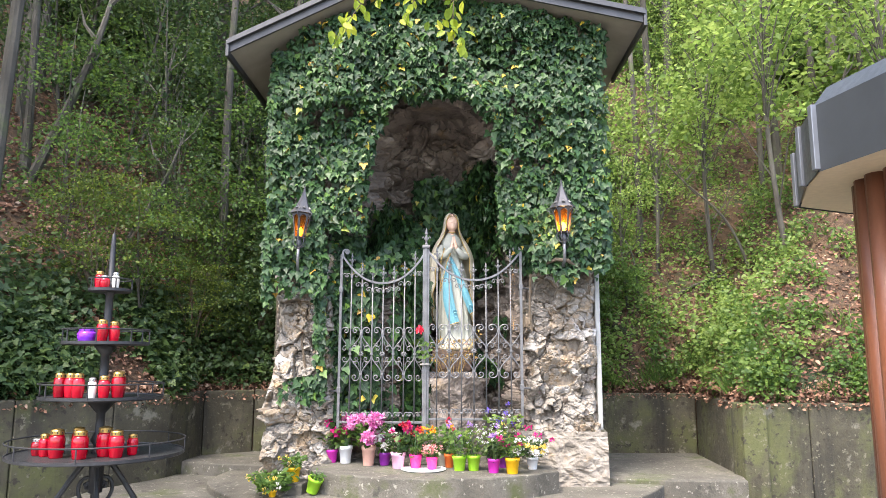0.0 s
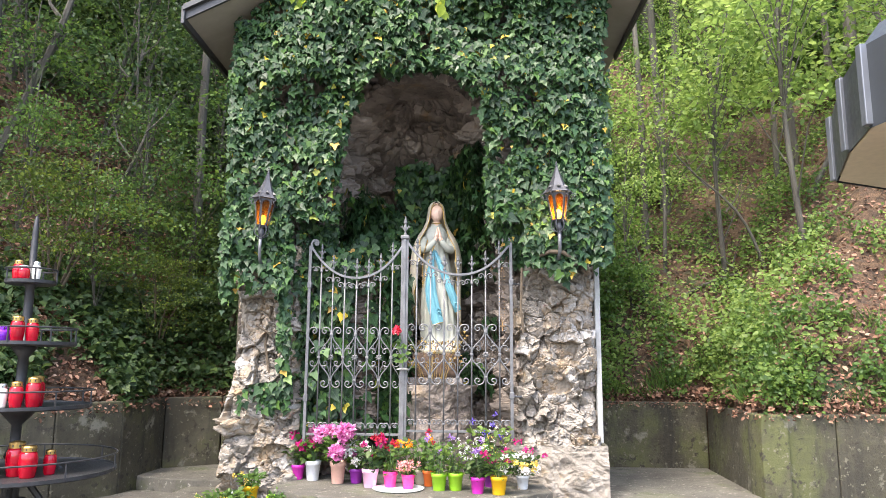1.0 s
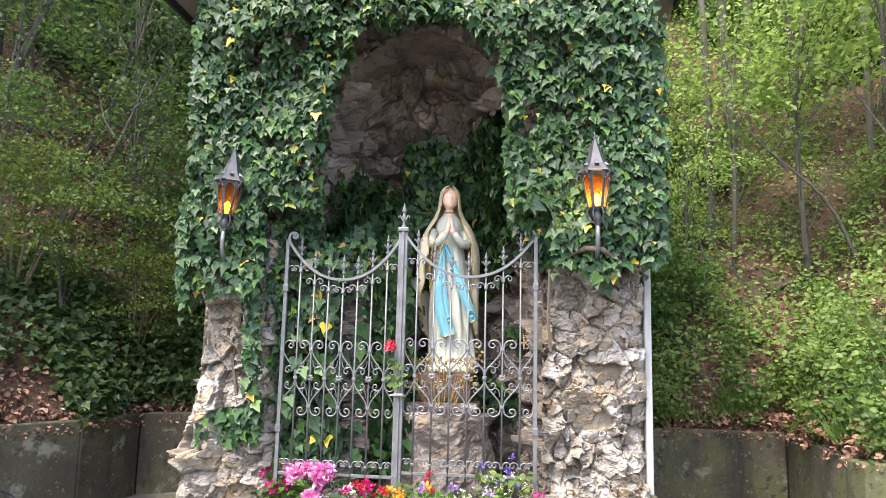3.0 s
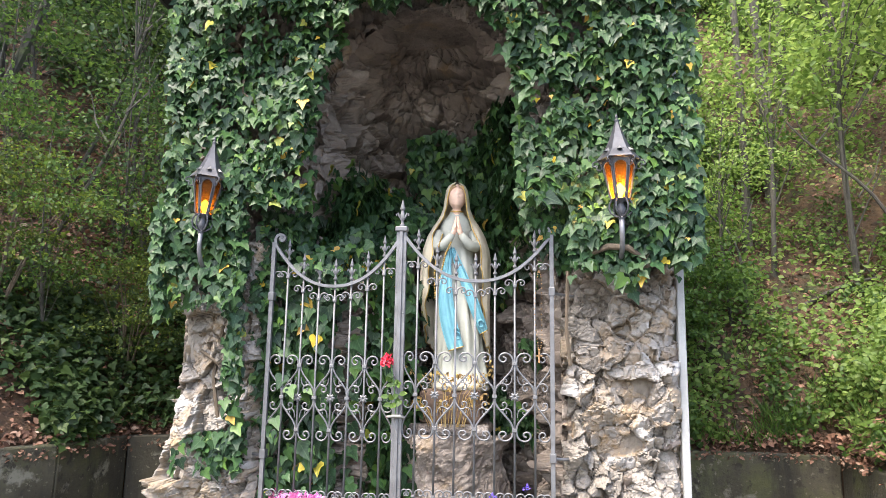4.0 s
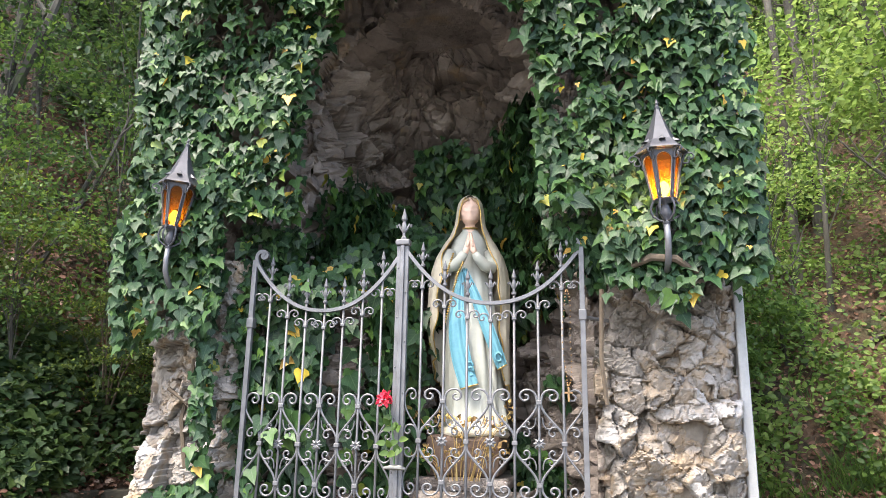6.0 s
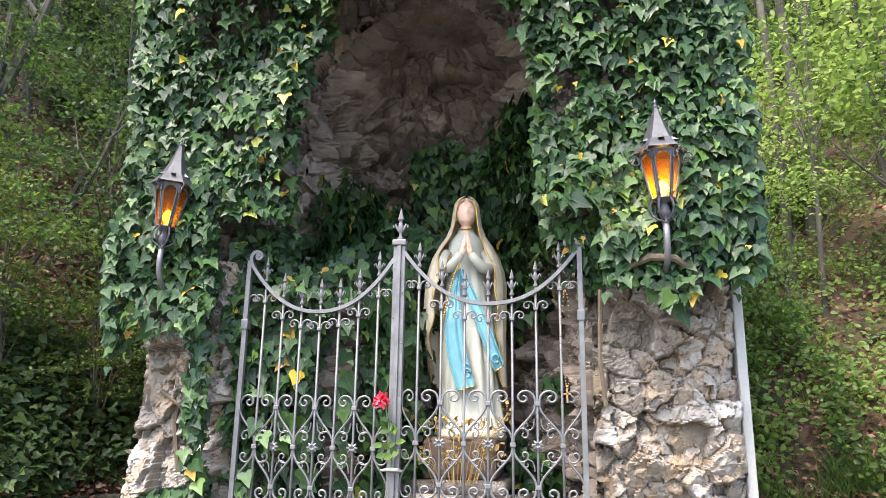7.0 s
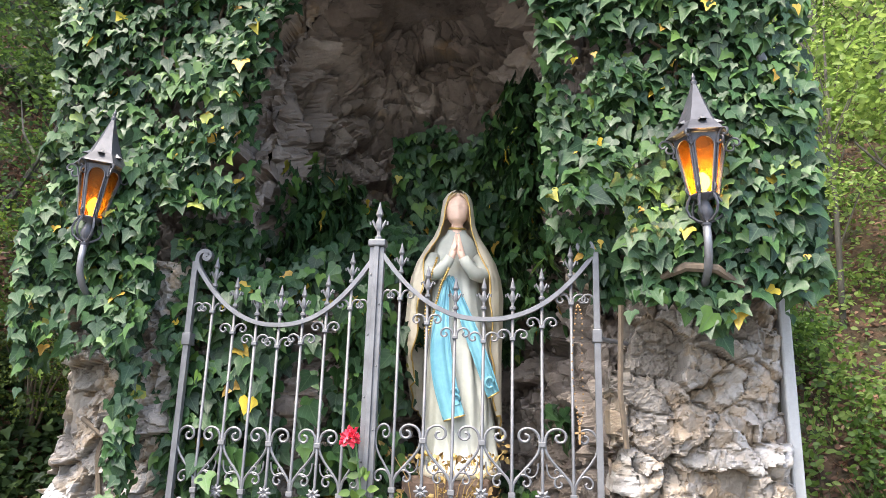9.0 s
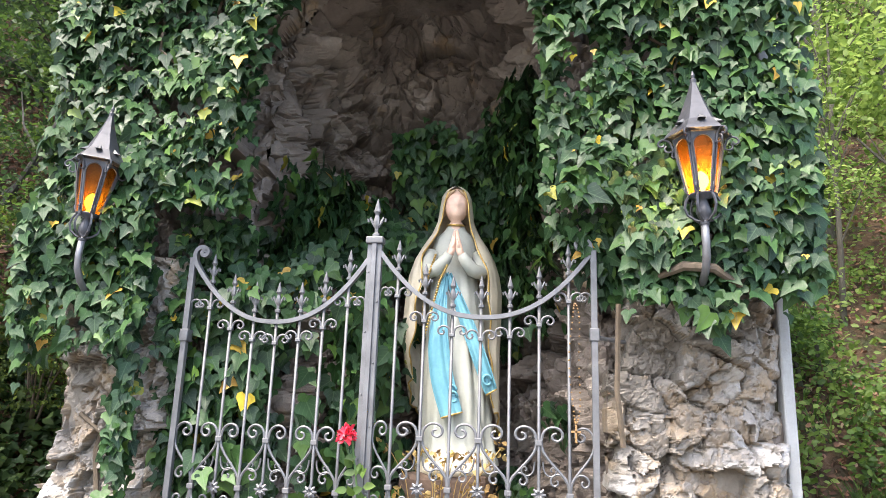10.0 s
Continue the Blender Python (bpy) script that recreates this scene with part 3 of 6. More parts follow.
box(bm, 0.9, 1.5, 0.12, 0.5, 0.4, 1.0)
part("plinth_core", bm, M_CONCRETE, grotto)

# roof
ROOF_L, ROOF_R, APEX = (-1.80, 4.40), (1.98, 4.68), (-0.25, 5.16)
for nm, a, b in (("roof_slope", ROOF_L, APEX), ("roof_slope", APEX, ROOF_R)):
    bm = bmesh.new()
    prof = [(a[0], a[1]), (b[0], b[1]), (b[0], b[1] + 0.035), (a[0], a[1] + 0.035)]
    lo = [bm.verts.new((x, -0.36, z)) for x, z in prof]
    hi = [bm.verts.new((x, 2.1 if nm != "x" else 0, z)) for x, z in prof]
    bm.faces.new(lo)
    bm.faces.new(hi[::-1])
    for k in range(4):
        bm.faces.new((lo[k], hi[k], hi[(k + 1) % 4], lo[(k + 1) % 4]))
    bmesh.ops.recalc_face_normals(bm, faces=bm.faces)
    slope = part(nm, bm, M_SOFFIT, grotto, "roof slope with a pale boarded soffit")
    bm = bmesh.new()
    d = Vector((b[0] - a[0], 0, b[1] - a[1])).normalized()
    for y0, y1, lift, th in ((-0.385, -0.362, -0.01, 0.10), (-0.41, 2.12, 0.085, 0.03), (-0.42, -0.37, 0.06, 0.03)):
        vsl = []
        for y in (y0, y1):
            for (x, z) in (a, b):
                for q in (0, th):
                    vsl.append(bm.verts.new((x, y, z + lift + q)))
        for f in ((0, 2, 3, 1), (4, 5, 7, 6), (0, 1, 5, 4), (2, 6, 7, 3), (1, 3, 7, 5), (0, 4, 6, 2)):
            bm.faces.new([vsl[i] for i in f])
    bmesh.ops.recalc_face_normals(bm, faces=bm.faces)
    part("fascia", bm, M_FASCIA, slope, "dark sheet-metal verge board")
for x, z, s in ((ROOF_L[0], ROOF_L[1], 1), (ROOF_R[0], ROOF_R[1], -1)):
    bm = bmesh.new()
    box(bm, x - 0.015, x + 0.015, -0.41, 0.95, z - 0.05, z + 0.10, 0.004)
    part("eaves_board", bm, M_FASCIA, grotto, "dark eaves board")
bm = bmesh.new()
lo = [bm.verts.new((x, y, z)) for y in (0.2, 0.5) for x, z in ((-1.4, 4.5), (1.58, 4.5), (1.58, 4.72), (-0.25, 5.1), (-1.4, 4.6))]
bm.faces.new(lo[:5])
bm.faces.new(lo[5:][::-1])
for k in range(5):
    bm.faces.new((lo[k], lo[5 + k], lo[5 + (k + 1) % 5], lo[(k + 1) % 5]))
bmesh.ops.recalc_face_normals(bm, faces=bm.faces)
part("gable", bm, M_CAVE, grotto, "gable wall below the roof")

# pedestal inside the niche
rows, tones = [], []
for z in np.linspace(0.72, 1.47, 80):
    row = []
    for a in np.linspace(math.pi, 2 * math.pi, 110):
        h, t = crag((math.cos(a) * 0.5, math.sin(a) * 0.5 + 8, z), 4.0, 4.6)
        r = 0.36 + 0.8 * h + 0.03 * math.sin(9 * z)
        row.append((0.18 + r * math.cos(a), 0.72 + 0.85 * r * math.sin(a), z))
        tones.append(min(1, t + 0.15))
    rows.append(row)
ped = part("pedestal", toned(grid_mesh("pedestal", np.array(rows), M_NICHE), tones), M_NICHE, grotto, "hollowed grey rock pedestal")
bm = bmesh.new()
box(bm, -0.10, 0.48, 0.44, 1.2, 1.46, 1.53, 0.025)
part("slab", bm, M_CAVE, ped)
bm = bmesh.new()
box(bm, 0.03, 0.43, 0.50, 0.90, 1.53, 1.745, 0.03)
part("plinth_block", bm, plain("brown_stone", (0.13, 0.085, 0.06), 0.8, var=0.35, relief=0.5), ped, "brown block below the statue")
bm = bmesh.new()
box(bm, -0.95, 1.0, 0.1, 1.5, 0.6, 0.74)
part("niche_floor", bm, M_STEP, grotto)

# ---- ivy ----
def ivy_low(x):
    """Lower edge of the ivy on the front."""
    w = 0.07 * math.sin(9 * x) + 0.05 * math.sin(23 * x + 1)
    if x > 0.80:
        return 2.44 + w
    if x > -0.80:
        return 2.35
    if x > -0.87:
        return 0.95 + 3 * abs(w)
    if x > -0.98:
        return 1.72 + 2 * w
    return 2.22 + w


def roof_under(x):
    return (ROOF_L[1] + (APEX[1] - ROOF_L[1]) * (x - ROOF_L[0]) / (APEX[0] - ROOF_L[0]) if x < APEX[0] else APEX[1] + (ROOF_R[1] - APEX[1]) * (x - APEX[0]) / (ROOF_R[0] - APEX[0])) - 0.03


def ivy_front(n):
    """Random places on the ivy's front, thick with leaves, and how they face."""
    pos, tip, nrm = [], [], []
    while len(pos) < n:
        x, z = rnd.uniform(-1.47, 1.68), rnd.uniform(0.9, 5.1)
        side = max(0.0, x - 1.60, -1.42 - x)
        rag = 0.12 * noise.noise(Vector((x * 3, 0, z * 3)))
        e = niche_edge(x + 0.5 * rag, z + rag)
        inside = e > 0.03 + 0.10 * (z > 3.6) * rnd.random()
        patch = -1.3 < x < -0.85 and z > 1.0 and noise.noise(Vector((x * 5, 2, z * 3.2))) > 0.30
        if z > roof_under(x) or (z < ivy_low(x) - rnd.random() ** 3 * 0.08 and not patch):
            continue
        if inside and not (z > 2.3 and e < 0.10):
            continue
        if noise.noise(Vector((x * 4.5, 8, z * 4.5))) < -0.28 and rnd.random() < 0.75:
            continue
        bulge = 0.13 * noise.noise(Vector((x * 1.7, 5, z * 1.7))) + 0.05 * noise.noise(Vector((x * 5, 5, z * 5)))
        y = -0.06 - bulge - rnd.uniform(0, 0.13) + side * 1.2 + (0.08 if z < 2.2 else 0) - 0.06 * (z > 3.9)
        if inside:
            y += 0.06
        if abs(x - 0.03) < 0.93 and z < 2.80:
            y += 0.20
        pos.append((x, y, z))
        nrm.append((rnd.gauss(0, 0.55) + (1.5 * side * 4 if x > 0 else -6 * side), -1.0, rnd.gauss(0.5, 0.55)))
        tip.append((rnd.gauss(0, 0.7), -0.25 + rnd.gauss(0, 0.3), -1.0))
    return np.array(pos), np.array(tip), np.array(nrm)


def ivy_on_rock(n, test, lift=(0.02, 0.09)):
    """Places on the rock inside the niche where test(x, z) holds."""
    pos, tip, nrm = [], [], []
    while len(pos) < n:
        P, N, _ = NICHE[rnd.randrange(20, len(NICHE) - 20)]
        k = rnd.randrange(len(P))
        p = Vector(P[k])
        if not test(p.x, p.z):
            continue
        v = Vector((N[k][0], N[k][1], 0.3)).normalized()
        pos.append(p + v * rnd.uniform(*lift) + Vector((0, 0, rnd.uniform(-0.01, 0.01))))
        nrm.append((v.x + rnd.gauss(0, 0.35), v.y + rnd.gauss(0, 0.2), v.z + rnd.gauss(0, 0.3)))
        tip.append((rnd.gauss(0, 0.6), rnd.gauss(-0.1, 0.25), -1.0))
    return np.array(pos), np.array(tip), np.array(nrm)


def back_patch(x, z):
    k = noise.noise(Vector((x * 2.2, 3, z * 2.2)))
    if 2.30 < z < 3.50 + 0.25 * k and abs(x - 0.1) < 0.68 and k > -0.38 and not (x < -0.2 and z > 3.1):
        return True
    return 0.5 < x < 0.84 and 1.4 < z < 2.6 and k > 0.05


def west_patch(x, z):
    k = noise.noise(Vector((x * 2.6, 9, z * 2.6)))
    return x < -0.16 + 0.25 * k and 1.0 < z < 3.05 + 0.2 * k and k > -0.42


ivy = tagged(thing("ivy"), "dense dark green ivy with scattered yellow leaves over the grotto", "ivy")
pos, tip, nrm = ivy_front(19500)
size = np.clip(rng.normal(0.051, 0.016, len(pos)), 0.026, 0.10)
near = [i for i in range(len(pos)) if 0.85 < pos[i][0] < 1.7 and 2.3 < pos[i][2] < 3.4 and pos[i][1] < -0.13][:300]
keep = np.ones(len(pos), bool)
keep[near] = False
part("foliage", leaves("foliage", IVY, pos[keep], tip[keep], nrm[keep], size[keep], M_IVY), M_IVY, ivy)["kind"] = "stuff"
LEAF = leaves("leaf", IVY, [(0, 0, 0)], [(0, 1, 0)], [(0, 0, 1)], [1.0], M_IVY)
FR = leaf_frames(tip[near], nrm[near])
for i, f in zip(near, FR):
    ob = new("leaf", LEAF)
    ob.parent = ivy
    ob.matrix_basis = Matrix.Translation(pos[i]) @ Matrix(f.tolist()).to_4x4() @ Matrix.Scale(size[i], 4)
p2, t2, n2 = [np.concatenate(q) for q in zip(ivy_on_rock(4200, back_patch, (0.04, 0.20)), ivy_on_rock(4200, west_patch, (0.05, 0.26)))]
part("niche_foliage", leaves("niche_foliage", IVY, p2, t2, n2, np.clip(rng.normal(0.066, 0.016, len(p2)), 0.04, 0.12), M_IVY), M_IVY, ivy, "ivy creeping over the niche's back wall")["kind"] = "stuff"
for k in range(16):
    x, z = rnd.choice([rnd.uniform(-1.3, -0.8), rnd.uniform(1.0, 1.5)]), rnd.uniform(2.4, 3.6)
    pts = [(x, -0.05, z)]
    for _ in range(8):
        q = pts[-1]
        pts.append((q[0] + rnd.gauss(0, 0.05), -0.05 + rnd.gauss(0, 0.03), q[2] + 0.07))
    part("stem", tube(bmesh.new(), pts, 0.007, 5), M_TWIG, ivy)
for pts in ([(-1.10, 0.07, 2.1), (-1.13, 0.05, 1.8), (-1.08, 0.06, 1.5), (-1.12, 0.05, 1.25), (-1.10, 0.06, 1.0)], [(-0.95, 0.0, 1.95), (-1.08, 0.0, 1.88), (-1.2, 0.02, 1.95)], [(0.95, -0.02, 2.42), (0.94, 0.0, 2.1), (0.96, 0.02, 1.9)]):
    part("stem", tube(bmesh.new(), pts, 0.011, 6), M_TWIG, ivy)
part("stub", tube(bmesh.new(), [(1.08, -0.15, 2.50), (1.16, -0.19, 2.53), (1.26, -0.20, 2.52), (1.36, -0.16, 2.46)], [0.012, 0.018, 0.017, 0.010], 8), M_TWIG, ivy, "rough brown stub of an old ivy stem")

# ---- woods ----
def twig_sprays(n_spray, n_leaf, radius, height, spray, leaf, seed, flatten=0.35, core=0.3):
    """Leaf places for a crown: sprays of leaves round an uneven, hollow body."""
    r = np.random.default_rng(seed)
    pos, tip, nrm, centres = [], [], [], []
    for _ in range(n_spray):
        v = r.normal(size=3)
        v /= np.linalg.norm(v)
        rad = (core + (1 - core) * r.random() ** 0.6)
        c = v * rad * np.array([radius, radius, height / 2]) * (0.8 + 0.35 * r.random())
        c[2] += height / 2
        centres.append(c)
        lean = np.array([v[0], v[1], -0.25])
        for _ in range(n_leaf):
            q = r.normal(size=3) * np.array([1, 1, flatten]) * spray
            q += lean * abs(r.normal()) * spray * 0.8
            pos.append(c + q)
            d = r.normal(size=3) * 0.6 + lean * 0.7
            tip.append(d)
            nrm.append(r.normal(size=3) * 0.45 + np.array([0, 0, 1.0]))
    return np.array(pos), np.array(tip), np.array(nrm), leaf * (0.7 + 0.6 * r.random(len(pos))), centres


def tree(height, trunk, crown_r, crown_h, clear, lean, leaf_mat, seed, sprays=110, per=85, spray=0.34, leaf=0.066):
    """A woodland tree: bent trunk, limbs to the sprays, leafy crown."""
    r = random.Random(seed)
    t = thing("tree")
    pts, rad = [], []
    for k in range(13):
        f = k / 12
        pts.append((lean[0] * f * f * height + 0.12 * math.sin(3 * f + seed), lean[1] * f * f * height + 0.12 * math.cos(4 * f + seed), -0.3 + f * height))
        rad.append(trunk * (1.25 if k == 0 else 1) * (1 - 0.75 * f))
    part("trunk", tube(bmesh.new(), pts, rad, 9), M_BARK, t)
    pos, tip, nrm, size, cen = twig_sprays(sprays, per, crown_r, crown_h, spray, leaf, seed)
    off = np.array([lean[0] * height * 0.5, lean[1] * height * 0.5, clear])
    for c in cen[:14]:
        c = c + off
        f = min(0.97, max(0.15, (c[2] - 0.8) / height))
        k = f * 12
        i = int(k)
        a = Vector(pts[i]).lerp(Vector(pts[min(i + 1, 12)]), k - i)
        m = a.lerp(Vector(c), 0.5) + Vector((0, 0, 0.25))
        part("limb", tube(bmesh.new(), [a, m, c], [trunk * 0.28, trunk * 0.17, 0.006], 5), M_BARK, t)
    part("crown", leaves("crown", OVAL, pos + off, tip, nrm, size, leaf_mat), leaf_mat, t)["kind"] = "stuff"
    return t


def plant_trees(proto, spots, label, group):
    for k, (x, y, rz, s) in enumerate(spots):
        m = pose(x, y, hill_near(x, y), 0, 0, rz) @ Matrix.Scale(s, 4)
        if k == 0:
            ob = proto
            ob.matrix_basis = m
        else:
            ob = copy_thing(proto, m)
            ob.scale = (s, s, s)
        tagged(ob, label, "tree", group)


rw = random.Random(5)
# Bright leaves stand in for light on the right, dark ones for shade left.
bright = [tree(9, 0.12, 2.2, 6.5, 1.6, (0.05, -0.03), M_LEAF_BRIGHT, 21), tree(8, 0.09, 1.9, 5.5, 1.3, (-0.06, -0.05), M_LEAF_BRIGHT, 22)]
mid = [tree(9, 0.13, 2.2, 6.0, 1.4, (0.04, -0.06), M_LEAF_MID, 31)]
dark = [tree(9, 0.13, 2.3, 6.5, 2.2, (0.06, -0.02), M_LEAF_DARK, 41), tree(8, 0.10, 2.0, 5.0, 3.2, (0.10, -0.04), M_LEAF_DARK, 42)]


def spots(n, x0, x1, y0, y1, s=(0.8, 1.25)):
    return [(rw.uniform(x0, x1), rw.uniform(y0, y1), rw.uniform(0, 360), rw.uniform(*s)) for _ in range(n)]


plant_trees(bright[0], [(7.4, 6.2, 140, 1.0), (9.2, 3.5, 250, 0.9), (5.2, 9.5, 80, 1.0)] + spots(9, 5, 18, 9, 20), "slender broadleaf tree on the bank, leaves toned bright for the light", "trees on the bank")
plant_trees(bright[1], [(4.6, 5.6, 60, 0.6), (7.0, 8.4, 200, 0.9)] + spots(8, 3, 18, 11, 26), "slim tree on the bank, yellow-green leaves toned bright for the light", "trees on the bank")
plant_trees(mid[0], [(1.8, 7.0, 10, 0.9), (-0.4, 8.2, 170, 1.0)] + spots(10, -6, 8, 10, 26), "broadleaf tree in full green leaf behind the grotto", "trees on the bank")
plant_trees(dark[0], [(-2.4, 4.8, 0, 0.8), (-4.2, 6.4, 240, 1.0)] + spots(8, -13, -3, 6.5, 15) + spots(14, -16, -3, 12, 26), "woodland tree on the steep bank, foliage darkened for shade", "trees on the bank")
# The three at negative y are unseen, added to shade the left side.
plant_trees(dark[1], [(-6.6, 4.4, 60, 0.9), (-8.2, 3.0, 300, 1.0), (-5.2, 6.6, 20, 0.9)] + [(-6.4, -2.6, 10, 1.0), (-7.6, -0.8, 130, 1.0), (-8.6, -3.0, 220, 1.1)] + spots(8, -16, -7, 2, 12), "woodland tree on the steep bank, foliage darkened for shade", "trees on the bank")


tall = tree(13, 0.075, 1.8, 5.0, 8.0, (0.03, -0.02), M_LEAF_MID, 61, 60, 50)
# The last two stand out of view, added to shade left bank and ivy.
plant_trees(tall, [(-4.15, 0.25, 0, 1.0), (-2.9, 3.3, 70, 0.9), (-5.6, 2.7, 200, 0.8), (3.6, 5.2, 100, 0.95), (3.0, 4.2, 190, 0.7), (5.6, 4.8, 10, 0.9), (-6.8, 5.2, 30, 1.0), (4.6, 7.2, 280, 1.1), (6.9, 6.4, 150, 0.9), (-5.0, -1.5, 60, 1.3), (-6.2, -1.9, 150, 1.3)], "tall slender grey trunk with a high crown", "trees on the bank")


def bare_stem(a, b, r, label):
    t = thing("dead_stem", a)
    v = Vector(b) - Vector(a)
    pts = [v * f + Vector((0.1 * math.sin(4 * f), 0, 0.08 * math.sin(5 * f))) for f in np.linspace(-0.05, 1, 10)]
    st = part("stem", tube(bmesh.new(), pts, [r * (1 - 0.07 * k) for k in range(10)], 6), M_BARK, t)
    for f, s in ((0.45, 1), (0.65, -1), (0.8, 1)):
        c = v * f
        part("side_twig", tube(bmesh.new(), [c, c + Vector((0.18 * s, 0.05, 0.22)), c + Vector((0.30 * s, 0.1, 0.55))], [r * 0.45, r * 0.3, 0.004], 5), M_BARK, t)
    tagged(t, label, "branch", "dead stems on the bank")


for x, y, dx, dz, r in ((-3.9, 1.9, 0.9, 2.0, 0.028), (-5.3, 2.5, 1.0, 3.2, 0.07), (-4.6, 3.3, 0.8, 2.4, 0.03), (4.2, 3.0, -0.9, 1.6, 0.022), (3.3, 3.4, 1.2, 0.5, 0.026), (2.7, 3.0, -0.3, 1.6, 0.02), (5.0, 3.4, 1.2, 2.4, 0.04)):
    z0 = hill_near(x, y)
    bare_stem((x, y, z0), (x + dx, y + 0.2, z0 + dz), r, "thin leaning bare stem on the bank")

# shrubs and ground plants
def shrub(radius, height, leaf_mat, seed, sprays, per, spray, leaf, shape=OVAL, flatten=0.25):
    t = thing("shrub")
    pos, tip, nrm, size, cen = twig_sprays(sprays, per, radius, height, spray, leaf, seed, flatten, 0.2)
    for c in cen[:10]:
        m = Vector(c) * 0.5 + Vector((0, 0, 0.1))
        part("branch", tube(bmesh.new(), [(0, 0, -0.15), m, c], [0.018, 0.012, 0.004], 5), M_TWIG, t)
    part("leaves", leaves("leaves", shape, pos, tip, nrm, size, leaf_mat), leaf_mat, t)["kind"] = "stuff"
    return t


def plant_shrubs(proto, places, label, group):
    for k, (x, y, dz, rz, s) in enumerate(places):
        m = pose(x, y, hill_near(x, y) + dz, 0, 0, rz) @ Matrix.Scale(s, 4)
        ob = proto if k == 0 else copy_thing(proto, m)
        if k == 0:
            ob.matrix_basis = m
        ob.scale = (s, s, s)
        tagged(ob, label, "shrub", group)


yew = shrub(0.75, 1.7, leaf_material("conifer_spray", [(0.0, (0.045, 0.075, 0.015)), (0.7, (0.075, 0.11, 0.02)), (1.0, (0.17, 0.22, 0.03))], 0.55, 0.4, 1.8), 51, 60, 90, 0.17, 0.042, flatten=0.07)
plant_shrubs(yew, [(-3.55, 1.1, 0.0, 0, 0.9), (-2.75, 1.75, 0, 90, 0.62), (-3.0, 2.9, 0, 50, 0.7)], "feathery dark evergreen shrub on the bank", "shrubs on the bank")
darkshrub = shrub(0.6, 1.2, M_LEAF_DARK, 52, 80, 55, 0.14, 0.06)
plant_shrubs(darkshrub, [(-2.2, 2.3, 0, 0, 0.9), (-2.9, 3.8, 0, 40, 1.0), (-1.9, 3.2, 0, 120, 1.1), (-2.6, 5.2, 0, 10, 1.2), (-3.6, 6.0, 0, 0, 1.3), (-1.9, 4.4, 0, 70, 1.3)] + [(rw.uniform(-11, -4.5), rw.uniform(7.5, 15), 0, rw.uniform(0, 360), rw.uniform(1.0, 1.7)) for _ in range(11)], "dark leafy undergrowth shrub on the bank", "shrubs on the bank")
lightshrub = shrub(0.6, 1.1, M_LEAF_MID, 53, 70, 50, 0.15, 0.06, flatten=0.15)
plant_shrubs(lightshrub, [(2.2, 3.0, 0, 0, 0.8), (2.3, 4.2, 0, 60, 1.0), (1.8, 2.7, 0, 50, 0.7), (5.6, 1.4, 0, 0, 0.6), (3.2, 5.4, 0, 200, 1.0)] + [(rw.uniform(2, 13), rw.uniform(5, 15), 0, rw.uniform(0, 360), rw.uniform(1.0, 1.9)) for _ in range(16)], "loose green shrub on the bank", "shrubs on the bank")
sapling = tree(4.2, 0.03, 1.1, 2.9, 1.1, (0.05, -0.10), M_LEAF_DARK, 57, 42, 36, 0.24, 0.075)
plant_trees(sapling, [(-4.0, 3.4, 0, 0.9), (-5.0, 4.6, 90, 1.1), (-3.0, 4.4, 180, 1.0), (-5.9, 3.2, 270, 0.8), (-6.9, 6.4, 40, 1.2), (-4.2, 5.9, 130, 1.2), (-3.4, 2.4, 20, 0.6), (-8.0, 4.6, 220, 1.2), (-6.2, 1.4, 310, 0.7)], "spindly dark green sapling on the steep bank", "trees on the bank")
young = tree(3.4, 0.025, 0.95, 2.4, 0.6, (0.06, -0.10), M_LEAF_MID, 58, 40, 34, 0.20, 0.07)
plant_trees(young, [(-3.2, 1.2, 0, 0.55), (-4.3, 1.5, 90, 0.65), (-2.7, 2.5, 180, 0.75), (-3.5, 3.3, 270, 0.85), (-5.0, 2.6, 40, 0.8), (-4.4, 4.6, 130, 1.1), (-2.4, 3.8, 220, 1.0), (-6.0, 4.4, 300, 1.1)], "young green sapling with thin stems on the bank", "trees on the bank")
hazel = tree(4.6, 0.04, 1.0, 2.8, 1.5, (-0.06, -0.08), M_LEAF_BRIGHT, 54, 48, 34, 0.22, 0.085)
plant_trees(hazel, [(4.5, 2.5, 0, 1.0), (3.8, 3.5, 90, 0.9), (5.6, 2.3, 180, 1.0), (2.6, 4.8, 270, 0.8), (6.4, 3.8, 40, 1.1), (5.0, 4.6, 120, 1.2), (7.8, 2.0, 200, 1.1), (3.1, 3.7, 150, 0.75), (2.6, 3.1, 20, 0.5)], "hazel with broad light green leaves on the bank", "trees on the bank")


